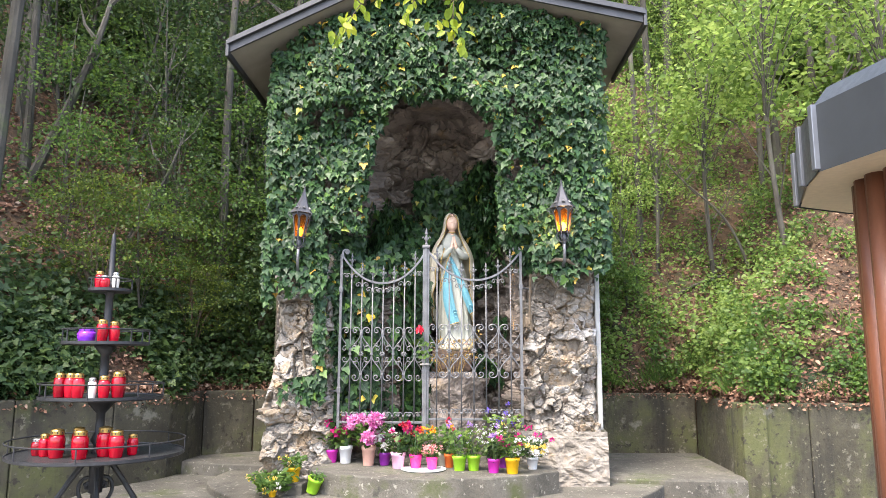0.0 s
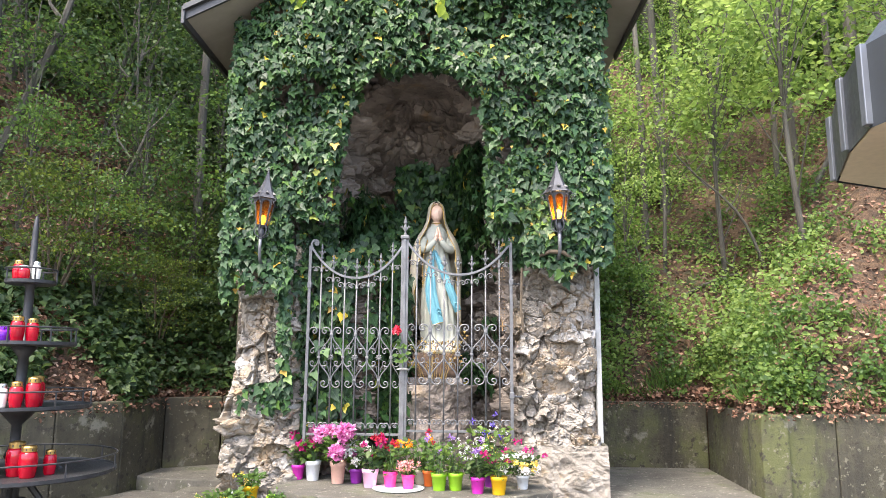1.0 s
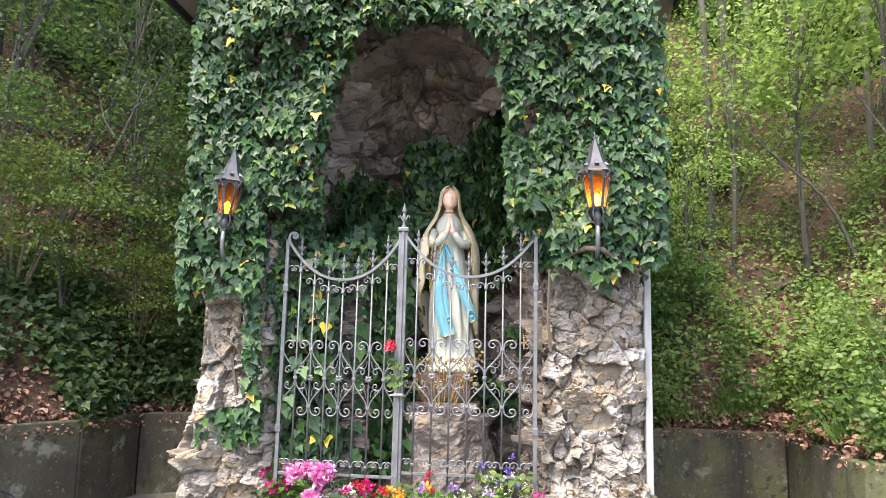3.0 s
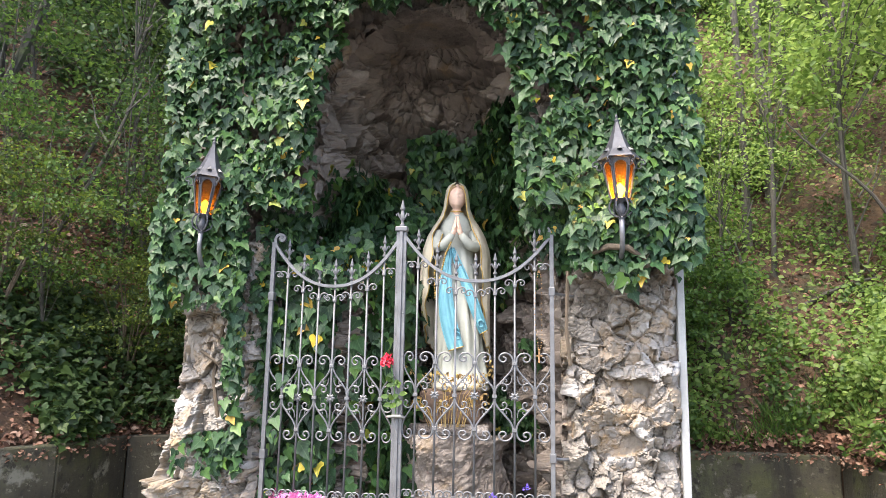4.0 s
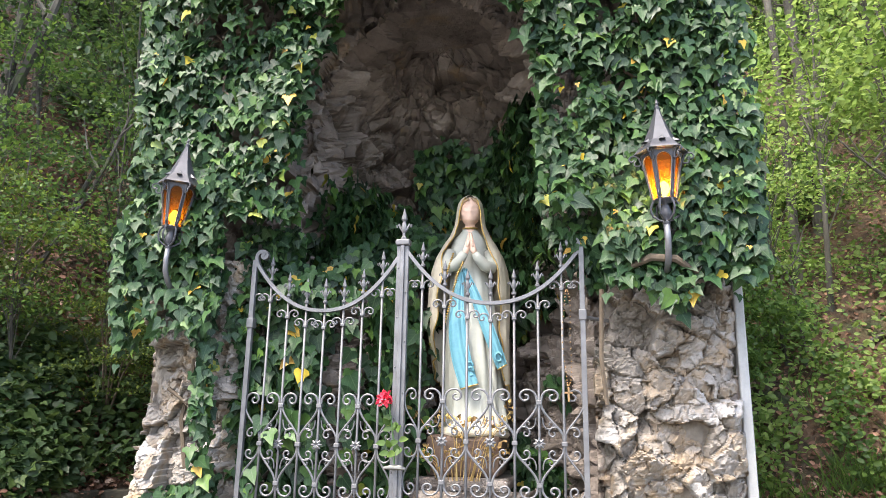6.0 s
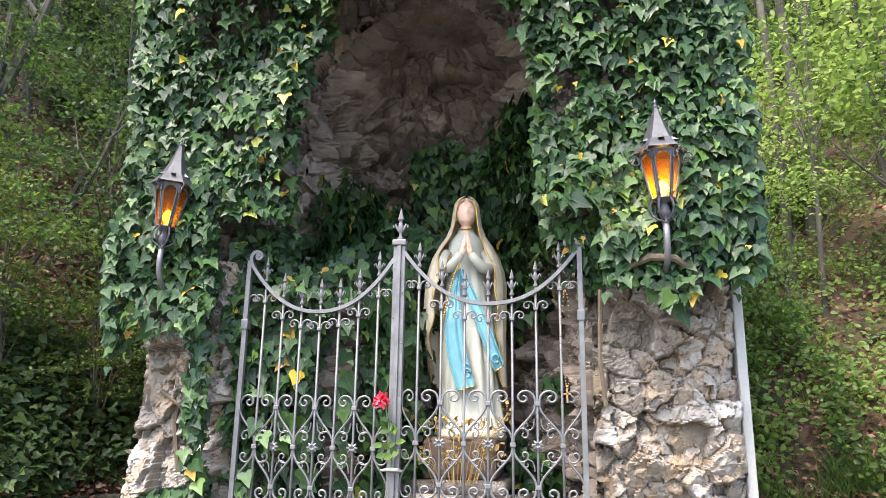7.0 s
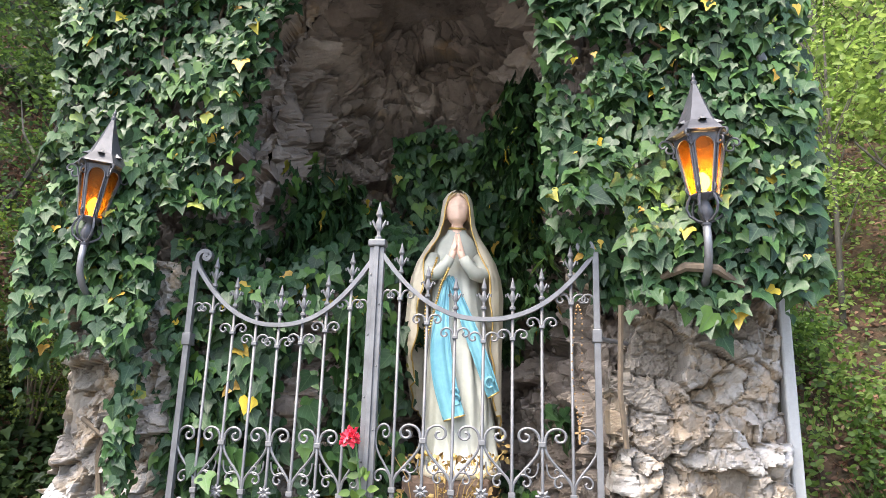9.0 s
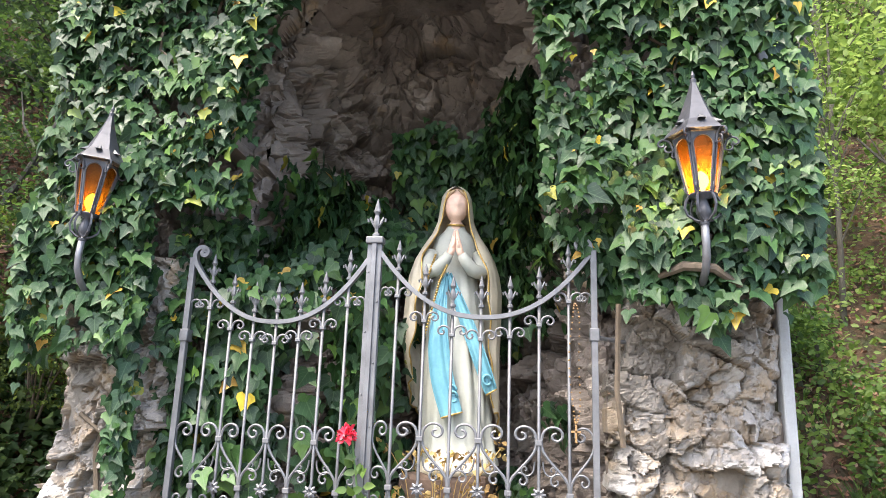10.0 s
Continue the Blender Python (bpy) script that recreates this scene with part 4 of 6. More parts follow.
def cover(name, n, u0, u1, d0, d1, shape, size, material, label, up=0.8, lift=(0.0, 0.1), thin=-0.2, freq=1.1, flat=0.6, seed=3):
    """Low plants or fallen leaves strewn over a stretch of the slope in patches."""
    r = random.Random(seed)
    pos, tip, nrm = [], [], []
    while len(pos) < n:
        p = on_hill(r.uniform(u0, u1), d0 + (d1 - d0) * r.random() ** 1.8)
        if noise.noise(p * freq + Vector((seed, 0, 0))) < thin:
            continue
        q = p + Vector((r.gauss(0, 0.03), r.gauss(0, 0.03), r.uniform(*lift)))
        pos.append(q)
        o = (HUB[0] - p.x, HUB[1] - p.y)
        L = math.hypot(*o)
        nrm.append((o[0] / L * 0.7 + r.gauss(0, flat), o[1] / L * 0.7 + r.gauss(0, flat), up))
        tip.append((o[0] / L * 0.3 + r.gauss(0, 1), o[1] / L * 0.3 + r.gauss(0, 1), r.gauss(-0.3, 0.5) if shape is not BLADE else 1.5))
    sz = size * (0.65 + 0.7 * np.array([r.random() for _ in pos]))
    return tagged(part(name, leaves(name, shape, pos, tip, nrm, sz, material), material), label, "undergrowth", kind="stuff")


cover("fallen_leaves", 70000, 0.10, 0.95, 0.1, 14, CURLED, 0.050, M_LITTER, "brown fallen leaves strewn over the bank", lift=(0.0, 0.03), thin=-0.8, seed=1)
cover("fallen_leaves", 26000, 0.10, 0.46, 0.6, 9, CURLED, 0.075, M_LITTER, "large brown leaves lying on the shaded bank", lift=(0.0, 0.05), thin=-0.25, freq=0.8, seed=41)
# Herbs left of the grotto use the leaf colour darkened for shade.
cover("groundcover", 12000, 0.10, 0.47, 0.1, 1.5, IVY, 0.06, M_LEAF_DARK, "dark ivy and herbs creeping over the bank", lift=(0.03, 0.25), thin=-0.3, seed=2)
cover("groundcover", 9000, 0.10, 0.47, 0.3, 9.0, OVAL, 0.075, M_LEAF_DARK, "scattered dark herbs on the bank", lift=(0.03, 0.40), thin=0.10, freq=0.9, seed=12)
cover("groundcover", 22000, 0.52, 0.95, 0.04, 5.0, OVAL, 0.046, M_LEAF_MID, "green herbs and seedlings on the bank", lift=(0.02, 0.30), thin=0.14, freq=2.3, flat=1.0, up=0.6, seed=4)
cover("groundcover", 14000, 0.52, 0.95, 0.06, 7.0, OVAL, 0.048, M_LEAF_BRIGHT, "light green herbs on the bank", lift=(0.04, 0.30), thin=0.2, freq=2.6, flat=1.0, up=0.6, seed=5)
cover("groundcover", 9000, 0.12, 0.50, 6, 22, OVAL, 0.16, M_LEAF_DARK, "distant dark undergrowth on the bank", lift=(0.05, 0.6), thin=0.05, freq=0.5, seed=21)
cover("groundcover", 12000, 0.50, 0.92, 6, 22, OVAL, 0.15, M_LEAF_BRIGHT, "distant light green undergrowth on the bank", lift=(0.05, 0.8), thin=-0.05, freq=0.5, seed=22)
cover("moss_and_litter", 5000, 0.10, 0.95, 0.0, 0.16, CURLED, 0.035, M_LITTER, "brown litter along the wall tops", lift=(0.0, 0.05), thin=-0.5, seed=23)
cover("groundcover", 8000, 0.50, 0.72, 0.3, 6.0, OVAL, 0.055, M_LEAF_BRIGHT, "light green seedlings behind the grotto", lift=(0.05, 0.4), thin=-0.1, freq=1.3, seed=31)
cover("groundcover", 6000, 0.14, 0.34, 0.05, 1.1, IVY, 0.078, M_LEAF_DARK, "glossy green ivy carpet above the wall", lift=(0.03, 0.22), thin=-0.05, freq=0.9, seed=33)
cover("grass", 2200, 0.58, 0.95, 0.1, 0.9, BLADE, 0.18, M_LEAF_MID, "tufts of grass along the wall", lift=(0.0, 0.02), thin=0.12, freq=2.6, seed=6)

# ---- wrought-iron gate ----
def curl(x, z, heading, runs, step=0.004):
    """Points of a bent bar in the x-z plane: runs are (length, bend at start, bend at end), bends in turns of 1/m."""
    pts, h = [(x, 0, z)], heading
    for L, k0, k1 in runs:
        n = max(2, int(L / step))
        for i in range(n):
            h += (k0 + (k1 - k0) * (i + 0.5) / n) * L / n
            x += math.cos(h) * L / n
            z += math.sin(h) * L / n
            pts.append((x, 0, z))
    return pts[::2] + [pts[-1]]


UP = math.pi / 2
BAR_R = 0.0062


def mesh_of(name, bm, material):
    me = bpy.data.meshes.new(name)
    bm.to_mesh(me)
    bm.free()
    me.materials.append(material)
    return me


def set_part(name, me, parent, x=0, z=0, sx=1, sz=1, y=0):
    ob = new(name, me)
    ob.parent = parent
    ob.location, ob.scale = (x, y, z), (sx, 1, sz)
    return ob


def s_bend(x0, z0, x1, z1, n=12):
    out = []
    for i in range(n + 1):
        t = i / n
        w = t * t * (3 - 2 * t)
        out.append((x0 + (x1 - x0) * w, 0, z0 + (z1 - z0) * t))
    return out


# shapes shared by both leaves; each starts at a bar and is mirrored into place
PITCH = 0.097
heart = s_bend(0, 0.015, PITCH - 0.008, 0.175) + curl(PITCH - 0.008, 0.178, UP, [(0.03, 4, 10), (0.10, 22, 40), (0.07, 42, 90)])[1:]
HEART = mesh_of("scroll", tube(bmesh.new(), heart, 0.0052, 6), M_IRON)
small = curl(0.004, 0.006, UP, [(0.045, -4, -10), (0.075, -26, -40), (0.06, -42, -110)])
SMALL = mesh_of("scroll", tube(bmesh.new(), small, 0.0045, 6), M_IRON)
band = curl(0.006, 0.0, UP, [(0.02, -8, -20), (0.06, -40, -55), (0.045, -60, -130)])
BAND = mesh_of("scroll", tube(bmesh.new(), band, 0.0042, 6), M_IRON)
bm = bmesh.new()
box(bm, -0.013, 0.013, -0.011, 0.011, -0.010, 0.010, 0.003)
COLLAR = mesh_of("collar", bm, M_IRON)


def finial_bmesh():
    """A spear with two side petals and a ring below."""
    bm = bmesh.new()
    lathe(bm, [(0.007, 0.0), (0.012, 0.004), (0.012, 0.012), (0.006, 0.018), (0.006, 0.030), (0.010, 0.040), (0.011, 0.055), (0.006, 0.075), (0.012, 0.085), (0.007, 0.105), (0.001, 0.128)], 8)
    for s in (-1, 1):
        p = [(s * 0.004, 0, 0.034), (s * 0.013, 0, 0.050), (s * 0.021, 0, 0.066), (s * 0.027, 0, 0.062), (s * 0.026, 0, 0.052)]
        tube(bm, p, [0.004, 0.0045, 0.0045, 0.004, 0.003], 5)
    return bm


FINIAL = mesh_of("finial", finial_bmesh(), M_IRON)
bm = bmesh.new()
for k in range(8):
    a = k * math.pi / 4
    tube(bm, [(0, -0.008, 0), (0.012 * math.cos(a), -0.013, 0.012 * math.sin(a)), (0.026 * math.cos(a), -0.010, 0.026 * math.sin(a))], [0.004, 0.008, 0.004], 6)
lathe(bm, [(0.0005, -0.006), (0.009, -0.004), (0.009, 0.004), (0.0005, 0.007)], 8)
ROSETTE = mesh_of("rosette", bm, M_IRON)
BAR_MESH = {}


def gate_leaf(side, x_out):
    """One leaf of the gate, from the middle post to its outer stile."""
    g = tagged(thing("gate_leaf", (0, 0, 0)), "grey wrought-iron gate leaf with scrolls and spear finials", "gate", "leaves of the gate")
    s = side
    bars = [s * (0.10 + k * (abs(x_out) - 0.195) / 6) for k in range(7)]
    pitch = abs(bars[1] - bars[0])
    xm, hw = s * (abs(x_out) + 0.02) / 2, (abs(x_out) - 0.02) / 2

    def rail(x):
        return 2.335 + 0.265 * abs((x - xm) / hw) ** 2.25

    top = [(s * 0.024 + (x_out - s * 0.024) * t / 40, 0, 0) for t in range(40)]
    top = [(x, 0, rail(x)) for x, _, _ in top]
    ex, ez = top[-1][0], top[-1][2]
    hook = curl(ex, ez, UP - s * 0.45, [(0.045, s * 6, s * 16), (0.075, s * 28, s * 42), (0.075, s * 55, s * 110)])
    part("top_rail", tube(bmesh.new(), top + hook[1:], 0.01, 4, (0.0085, 0.013)), M_IRON, g, "flat curved top rail with a rolled end")
    bm = bmesh.new()
    box(bm, x_out - 0.012, x_out + 0.012, -0.012, 0.012, 1.02, 2.60, 0.002)
    part("stile", bm, M_IRON, g)
    bm = bmesh.new()
    box(bm, min(s * 0.02, x_out), max(s * 0.02, x_out), -0.005, 0.005, 1.085, 1.105, 0.002)
    part("bottom_rail", bm, M_IRON, g)
    for z in (1.35, 2.25):
        bm = bmesh.new()
        box(bm, x_out - 0.018, x_out + 0.018, -0.018, 0.03, z, z + 0.05, 0.004)
        tube(bm, [(x_out, 0.02, z + 0.02), (x_out + s * 0.05, 0.05, z + 0.015), (x_out + s * 0.12, 0.10, z + 0.01)], 0.009, 6)
        part("hinge", bm, M_IRON, g)
    for k, x in enumerate(bars):
        zt = max(rail(x) + 0.02, 2.375)
        bm = bmesh.new()
        lathe(bm, [(BAR_R, 1.03), (BAR_R, zt)], 8, (x, 0, 0))
        bar = part("bar", bm, M_IRON, g)
        smooth(bar)
        set_part("finial", FINIAL, g, x, zt - 0.004)
        set_part("collar", COLLAR, g, x, rail(x) - 0.085, 0.8, 0.7)
        set_part("collar", COLLAR, g, x, 1.15, 0.8, 0.7)
    edges = [s * 0.024] + bars + [x_out]
    for a, b in zip(edges, edges[1:]):
        w = abs(b - a) / 0.097
        for x, m in ((a, s), (b, -s)):
            zz = rail(min(max(x, min(bars)), max(bars))) - 0.085
            set_part("scroll", BAND, g, x, zz, m * min(1, w) * 1.1, 1)
            set_part("scroll", BAND, g, x, 1.148, m * min(1, w) * 1.1, 1)
    # the lyre panel: cells round every second bar
    for k in (1, 3, 5):
        x = bars[k]
        set_part("rosette", ROSETTE, g, x, 1.695)
        for z in (1.875, 1.515):
            set_part("collar", COLLAR, g, x, z)
        for m in (-1, 1):
            xo = x + m * pitch
            for up in (1, -1):
                set_part("scroll", HEART, g, xo, 1.695, -m * pitch / PITCH, up)
                set_part("scroll", SMALL, g, xo, 1.695, -m, up)
                set_part("scroll", SMALL, g, x + m * 0.012, 1.695 + up * 0.118, m * 0.75, -up * 0.75)
    for k in (0, 2, 4, 6):
        set_part("collar", COLLAR, g, bars[k], 1.695)
    for x, m, f in ((edges[0], s, abs(bars[0] - edges[0])), (x_out, -s, abs(x_out - bars[6]))):
        for up in (1, -1):
            set_part("scroll", HEART, g, x + m * f, 1.695, -m * f / PITCH, up)
            set_part("scroll", SMALL, g, x + m * f, 1.695, -m, up)
    return g


left_leaf = gate_leaf(-1, -0.775)
right_leaf = gate_leaf(1, 0.862)
right_leaf.location.z = 0.03
post = left_leaf
bm = bmesh.new()
box(bm, -0.030, 0.030, -0.014, 0.014, 1.0, 2.655, 0.003)
box(bm, -0.010, 0.010, -0.024, -0.014, 1.0, 2.655, 0.002)
box(bm, -0.036, 0.036, -0.028, 0.02, 2.655, 2.685, 0.006)
part("meeting_post", bm, M_IRON, post, "ribbed iron meeting post")
bm = bmesh.new()
for k in range(13):
    lathe(bm, [(0.0045, 0), (0.003, 0.003), (0.0005, 0.004)], 6, (0, 0, 0))
    for v in bm.verts[-18:]:
        v.co = Vector((v.co.x + (0.02 if k % 2 else -0.02), -0.014 - v.co.z, 1.1 + k * 0.12 + v.co.y))
    bm.verts.ensure_lookup_table()
part("rivet_row", bm, M_IRON, post)["kind"] = "stuff"
fin = set_part("crown_finial", FINIAL, post, 0, 2.682, 1.35, 1.30)
bm = bmesh.new()
tube(bm, [(-0.05, -0.045, 1.603), (-0.02, -0.05, 1.606), (0.03, -0.045, 1.606), (0.05, -0.04, 1.600)], [0.006, 0.010, 0.010, 0.007], 8)
tube(bm, [(0.0, -0.01, 1.605), (0.0, -0.05, 1.605)], 0.008, 8)
part("handle", bm, plain("worn_steel", (0.35, 0.34, 0.32), 0.4, 0.9), post, "worn steel lever handle")

# rose tied to the post
M_ROSE = plain("rose_petal", (0.62, 0.02, 0.05), 0.5, var=0.3)
M_STALK = plain("green_stalk", (0.05, 0.11, 0.03), 0.6, var=0.3)


def petal_ball(centre, radius, n, seed, closed=0.5, squash=1.0, front=(0, -0.5, 0.6)):
    """Petal places for a full blossom."""
    r = np.random.default_rng(seed)
    v = r.normal(size=(n, 3)) + np.array(front) * 0.8
    v /= np.linalg.norm(v, axis=1, keepdims=True)
    v[:, 2] *= squash
    rad = radius * (0.25 + 0.55 * r.random((n, 1)))
    pos = np.array(centre) + v * rad * 0.8
    tip = v + r.normal(size=(n, 3)) * 0.5
    return pos, tip, r.normal(size=(n, 3)) * closed + v


def blossom(name, parent, centre, radius, n, seed, material, size=0.6):
    pos, tip, nrm = petal_ball(centre, radius, n, seed)
    r = np.random.default_rng(seed)
    return part(name, leaves(name, CURLED, pos, tip, nrm, radius * size * (0.7 + 0.6 * r.random(n)), material), material, parent)


rose = tagged(thing("rose", (-0.02, -0.045, 1.60)), "single red rose tied to the gate's post", "flower")
part("stalk", tube(bmesh.new(), [(0.02, 0, 0.02), (0.015, -0.005, 0.12), (0.0, -0.012, 0.22), (-0.01, -0.02, 0.29)], 0.004, 6), M_STALK, rose)
blossom("blossom", rose, (-0.03, -0.022, 0.305), 0.042, 60, 3, M_ROSE, 0.6)
tips = [(rnd.gauss(0, 1), -0.4, rnd.gauss(0, 0.6)) for _ in range(14)]
part("leaf_sprig", leaves("leaf_sprig", OVAL, [(0.015 + rnd.gauss(0, 0.02), -0.01, rnd.uniform(0.05, 0.24)) for _ in tips], tips, [(rnd.gauss(0, .5), -1, .5) for _ in tips], [0.05] * 14, M_LEAF_MID), M_LEAF_MID, rose)["kind"] = "stuff"

# rosary on the gate
M_BEAD = plain("amber_bead", (0.26, 0.15, 0.06), 0.3, var=0.3)
rosary = tagged(thing("rosary", (0.79, -0.02, 2.0)), "amber bead rosary hanging from the gate", "rosary")
bm = bmesh.new()
for k in range(46):
    f = k / 45
    a = f * 2 * math.pi
    x, z = 0.018 * math.sin(a) * (1 + 0.3 * math.sin(3 * a)), 0.20 + 0.22 * math.cos(a)
    bmesh.ops.create_icosphere(bm, subdivisions=1, radius=0.0042, matrix=Matrix.Translation((x, rnd.uniform(-0.004, 0.004), z)))
part("bead_chain", bm, M_BEAD, rosary)["kind"] = "stuff"
bm = bmesh.new()
box(bm, -0.004, 0.004, -0.003, 0.003, -0.09, -0.025, 0.001)
box(bm, -0.018, 0.018, -0.003, 0.003, -0.054, -0.046, 0.001)
part("cross", bm, M_BEAD, rosary)

# ---- statue ----
M_MANTLE = surface("painted_plaster_cream", [(0.3, (0.54, 0.475, 0.35)), (0.7, (0.69, 0.62, 0.48))], 6, rough=(0.45, 0.65), grain=60, grain_mix=0.2, relief=0.15, dist=0.004)
M_DRESS = surface("painted_plaster_grey_white", [(0.3, (0.36, 0.37, 0.32)), (0.7, (0.49, 0.495, 0.43))], 6, rough=(0.45, 0.65), grain=60, grain_mix=0.2, relief=0.15, dist=0.004)
M_SASH = surface("painted_plaster_blue", [(0.3, (0.10, 0.29, 0.37)), (0.7, (0.17, 0.41, 0.48))], 8, rough=(0.4, 0.6), grain=60, grain_mix=0.2, relief=0.15, dist=0.004)
M_SKIN = plain("painted_plaster_flesh", (0.82, 0.56, 0.43), 0.5, var=0.08)
M_GOLD = plain("gilded_trim", (0.50, 0.33, 0.10), 0.35, 0.6, 0.25)


def statue_mesh():
    """A standing robed figure with folded hands, as one plain shape."""
    bm = bmesh.new()

    def sheet(P, mat_of):
        """Faces over rows of points; mat_of(row, column) names the paint."""
        V = [[bm.verts.new(p) for p in row] for row in P]
        for i, (p, q) in enumerate(zip(V, V[1:])):
            for k in range(len(p) - 1):
                f = bm.faces.new((p[k], p[k + 1], q[k + 1], q[k]))
                f.material_index, f.smooth = mat_of(i, k), True

    def painted(first, mat):
        bm.faces.ensure_lookup_table()
        for f in bm.faces[first:]:
            f.material_index, f.smooth = mat, True

    def limb(pts, radii, mat, n=14):
        first = len(bm.faces)
        tube(bm, pts, radii, n)
        painted(first, mat)

    def pleat(t):
        """Round ridges with narrow valleys."""
        return abs(math.sin(t)) ** 0.7 - 0.6

    def key(z, table):
        K = np.array(table)
        return [float(np.interp(z, K[:, 0], K[:, c])) for c in range(1, K.shape[1])]

    # dress: height, middle, half width, half depth, depth of folds
    DRESS = [(0.0, 0.045, 0.0, 0.185, 0.150, 0.14), (0.10, 0.04, 0.0, 0.172, 0.140, 0.13), (0.40, 0.025, -0.01, 0.158, 0.130, 0.11), (0.70, 0.01, -0.01, 0.142, 0.120, 0.08), (0.92, 0.0, -0.005, 0.118, 0.100, 0.04), (0.99, 0.0, 0.0, 0.105, 0.088, 0.035), (1.08, 0.0, 0.005, 0.125, 0.096, 0.02), (1.16, 0.0, 0.015, 0.105, 0.075, 0.0), (1.20, 0.0, 0.01, 0.060, 0.052, 0.0), (1.235, 0.0, 0.0, 0.043, 0.045, 0.0)]
    P = []
    for z in np.linspace(0, 1.235, 90):
        cx, cy, rx, ry, fo = key(z, DRESS)
        row = []
        for k in range(145):
            a = 2 * math.pi * k / 144
            q = 1 + fo * pleat(4.5 * a + 2.2 * z + 0.8 * math.sin(3 * z + a)) + 0.35 * fo * math.sin(13 * a - 4 * z)
            if z < 0.04:
                q += 0.05 * math.sin(7 * a)
            row.append((cx + rx * q * math.cos(a), cy + ry * q * math.sin(a), z))
        P.append(row)
    sheet(P, lambda i, k: 1)

    # mantle and veil in one: half width, half depth, middle, and where it opens to either side of the front (degrees)
    MANTLE = [(0.15, 0.04, 0.03, 0.205, 0.165, 84, 66), (0.36, 0.01, 0.02, 0.225, 0.172, 70, 60), (0.55, -0.005, 0.015, 0.238, 0.180, 56, 54), (0.72, -0.005, 0.01, 0.246, 0.188, 46, 48), (0.86, 0.0, 0.005, 0.245, 0.196, 42, 46), (0.95, 0.0, 0.005, 0.234, 0.192, 44, 42), (1.04, 0.0, 0.010, 0.208, 0.165, 48, 38), (1.12, 0.0, 0.02, 0.168, 0.132, 48, 36), (1.18, 0.0, 0.02, 0.128, 0.112, 46, 36), (1.25, 0.0, 0.012, 0.099, 0.104, 46, 42), (1.33, 0.0, 0.008, 0.089, 0.100, 46, 44), (1.39, 0.0, 0.006, 0.080, 0.092, 36, 34), (1.425, 0.0, 0.006, 0.060, 0.070, 20, 20), (1.448, 0.0, 0.006, 0.028, 0.034, 8, 8), (1.455, 0.0, 0.006, 0.003, 0.004, 2, 2)]
    P = []
    for v in np.linspace(0, 1, 110):
        row = []
        for u in np.linspace(0, 1, 133):
            hem = 0.15 + 0.24 * max(0.0, (u - 0.72) / 0.28) + 0.10 * max(0.0, (0.16 - u) / 0.16) + 0.025 * math.sin(u * 40)
            z = hem + (1.455 - hem) * v
            cx, cy, rx, ry, dl, dr = key(z, MANTLE)
            a = radians(-90 + dr) + u * radians(360 - dl - dr)
            fo = 0.075 * max(0.0, min(1.0, (1.20 - z) * 1.6))
            q = 1 + fo * pleat(6.5 * a + 1.5 * z + 0.9 * math.sin(2.4 * z + 2 * a)) + 0.3 * fo * math.sin(19 * a + 3 * z)
            lip = max(0.0, 1 - min(u, 1 - u) / 0.05)
            q += lip * 0.05 * math.sin(26 * z + (2 if u < 0.5 else 0)) * (z < 1.2)
            row.append((cx + rx * q * math.cos(a), cy + ry * q * math.sin(a), z))
        P.append(row)
    sheet(P, lambda i, k: 0)
    for k in (1, -2):
        limb([Vector(r[k]) + Vector((0, -0.004, 0)) for r in P[2:-4]], 0.0045, 4, 6)
    limb([Vector(p) + Vector((0, -0.002, 0)) for p in P[0][::4]], 0.005, 4, 5)

    # neck and head, tipped back a little, with hair under the veil
    HEAD = [(1.19, -0.002, 0.040, 0.042), (1.235, -0.006, 0.038, 0.044), (1.248, -0.030, 0.026, 0.046), (1.262, -0.034, 0.042, 0.060), (1.285, -0.030, 0.054, 0.070), (1.32, -0.024, 0.062, 0.076), (1.36, -0.014, 0.062, 0.076), (1.40, -0.004, 0.052, 0.064), (1.43, 0.0, 0.024, 0.030)]
    P = []
    for z in np.linspace(1.19, 1.43, 40):
        cy, rx, ry = key(z, HEAD)
        row = []
        for k in range(49):
            a = 2 * math.pi * k / 48
            x, y = rx * math.cos(a), cy + ry * math.sin(a)
            d = abs(x)
            if math.sin(a) < 0:
                y -= 0.014 * math.exp(-(d / 0.009) ** 2) * max(0.0, 1 - abs(z - 1.312) / 0.026)
                y += 0.007 * math.exp(-((d - 0.025) / 0.013) ** 2) * math.exp(-((z - 1.337) / 0.011) ** 2)
                y -= 0.004 * math.exp(-(d / 0.016) ** 2) * math.exp(-((z - 1.285) / 0.006) ** 2)
            row.append((x, y, z))
        P.append(row)
    sheet(P, lambda i, k: 3)
    for s in (-1, 1):
        limb([(s * 0.010, -0.086, 1.405), (s * 0.040, -0.066, 1.390), (s * 0.058, -0.045, 1.355), (s * 0.062, -0.030, 1.315), (s * 0.060, -0.020, 1.275)], [0.006, 0.009, 0.010, 0.009, 0.006], 5, 10)
    limb([(0.046 * math.cos(a), -0.004 + 0.050 * math.sin(a), 1.222 + 0.004 * math.cos(2 * a)) for a in np.linspace(math.pi, 2 * math.pi, 14)], 0.006, 4, 6)

    # sleeves, forearms and folded hands
    for s in (-1, 1):
        limb([(s * 0.120, -0.045, 1.06), (s * 0.138, -0.085, 0.985), (s * 0.128, -0.125, 0.945), (s * 0.090, -0.155, 0.950), (s * 0.050, -0.172, 0.995), (s * 0.032, -0.176, 1.025)], [0.036, 0.042, 0.040, 0.036, 0.030, 0.025], 1)
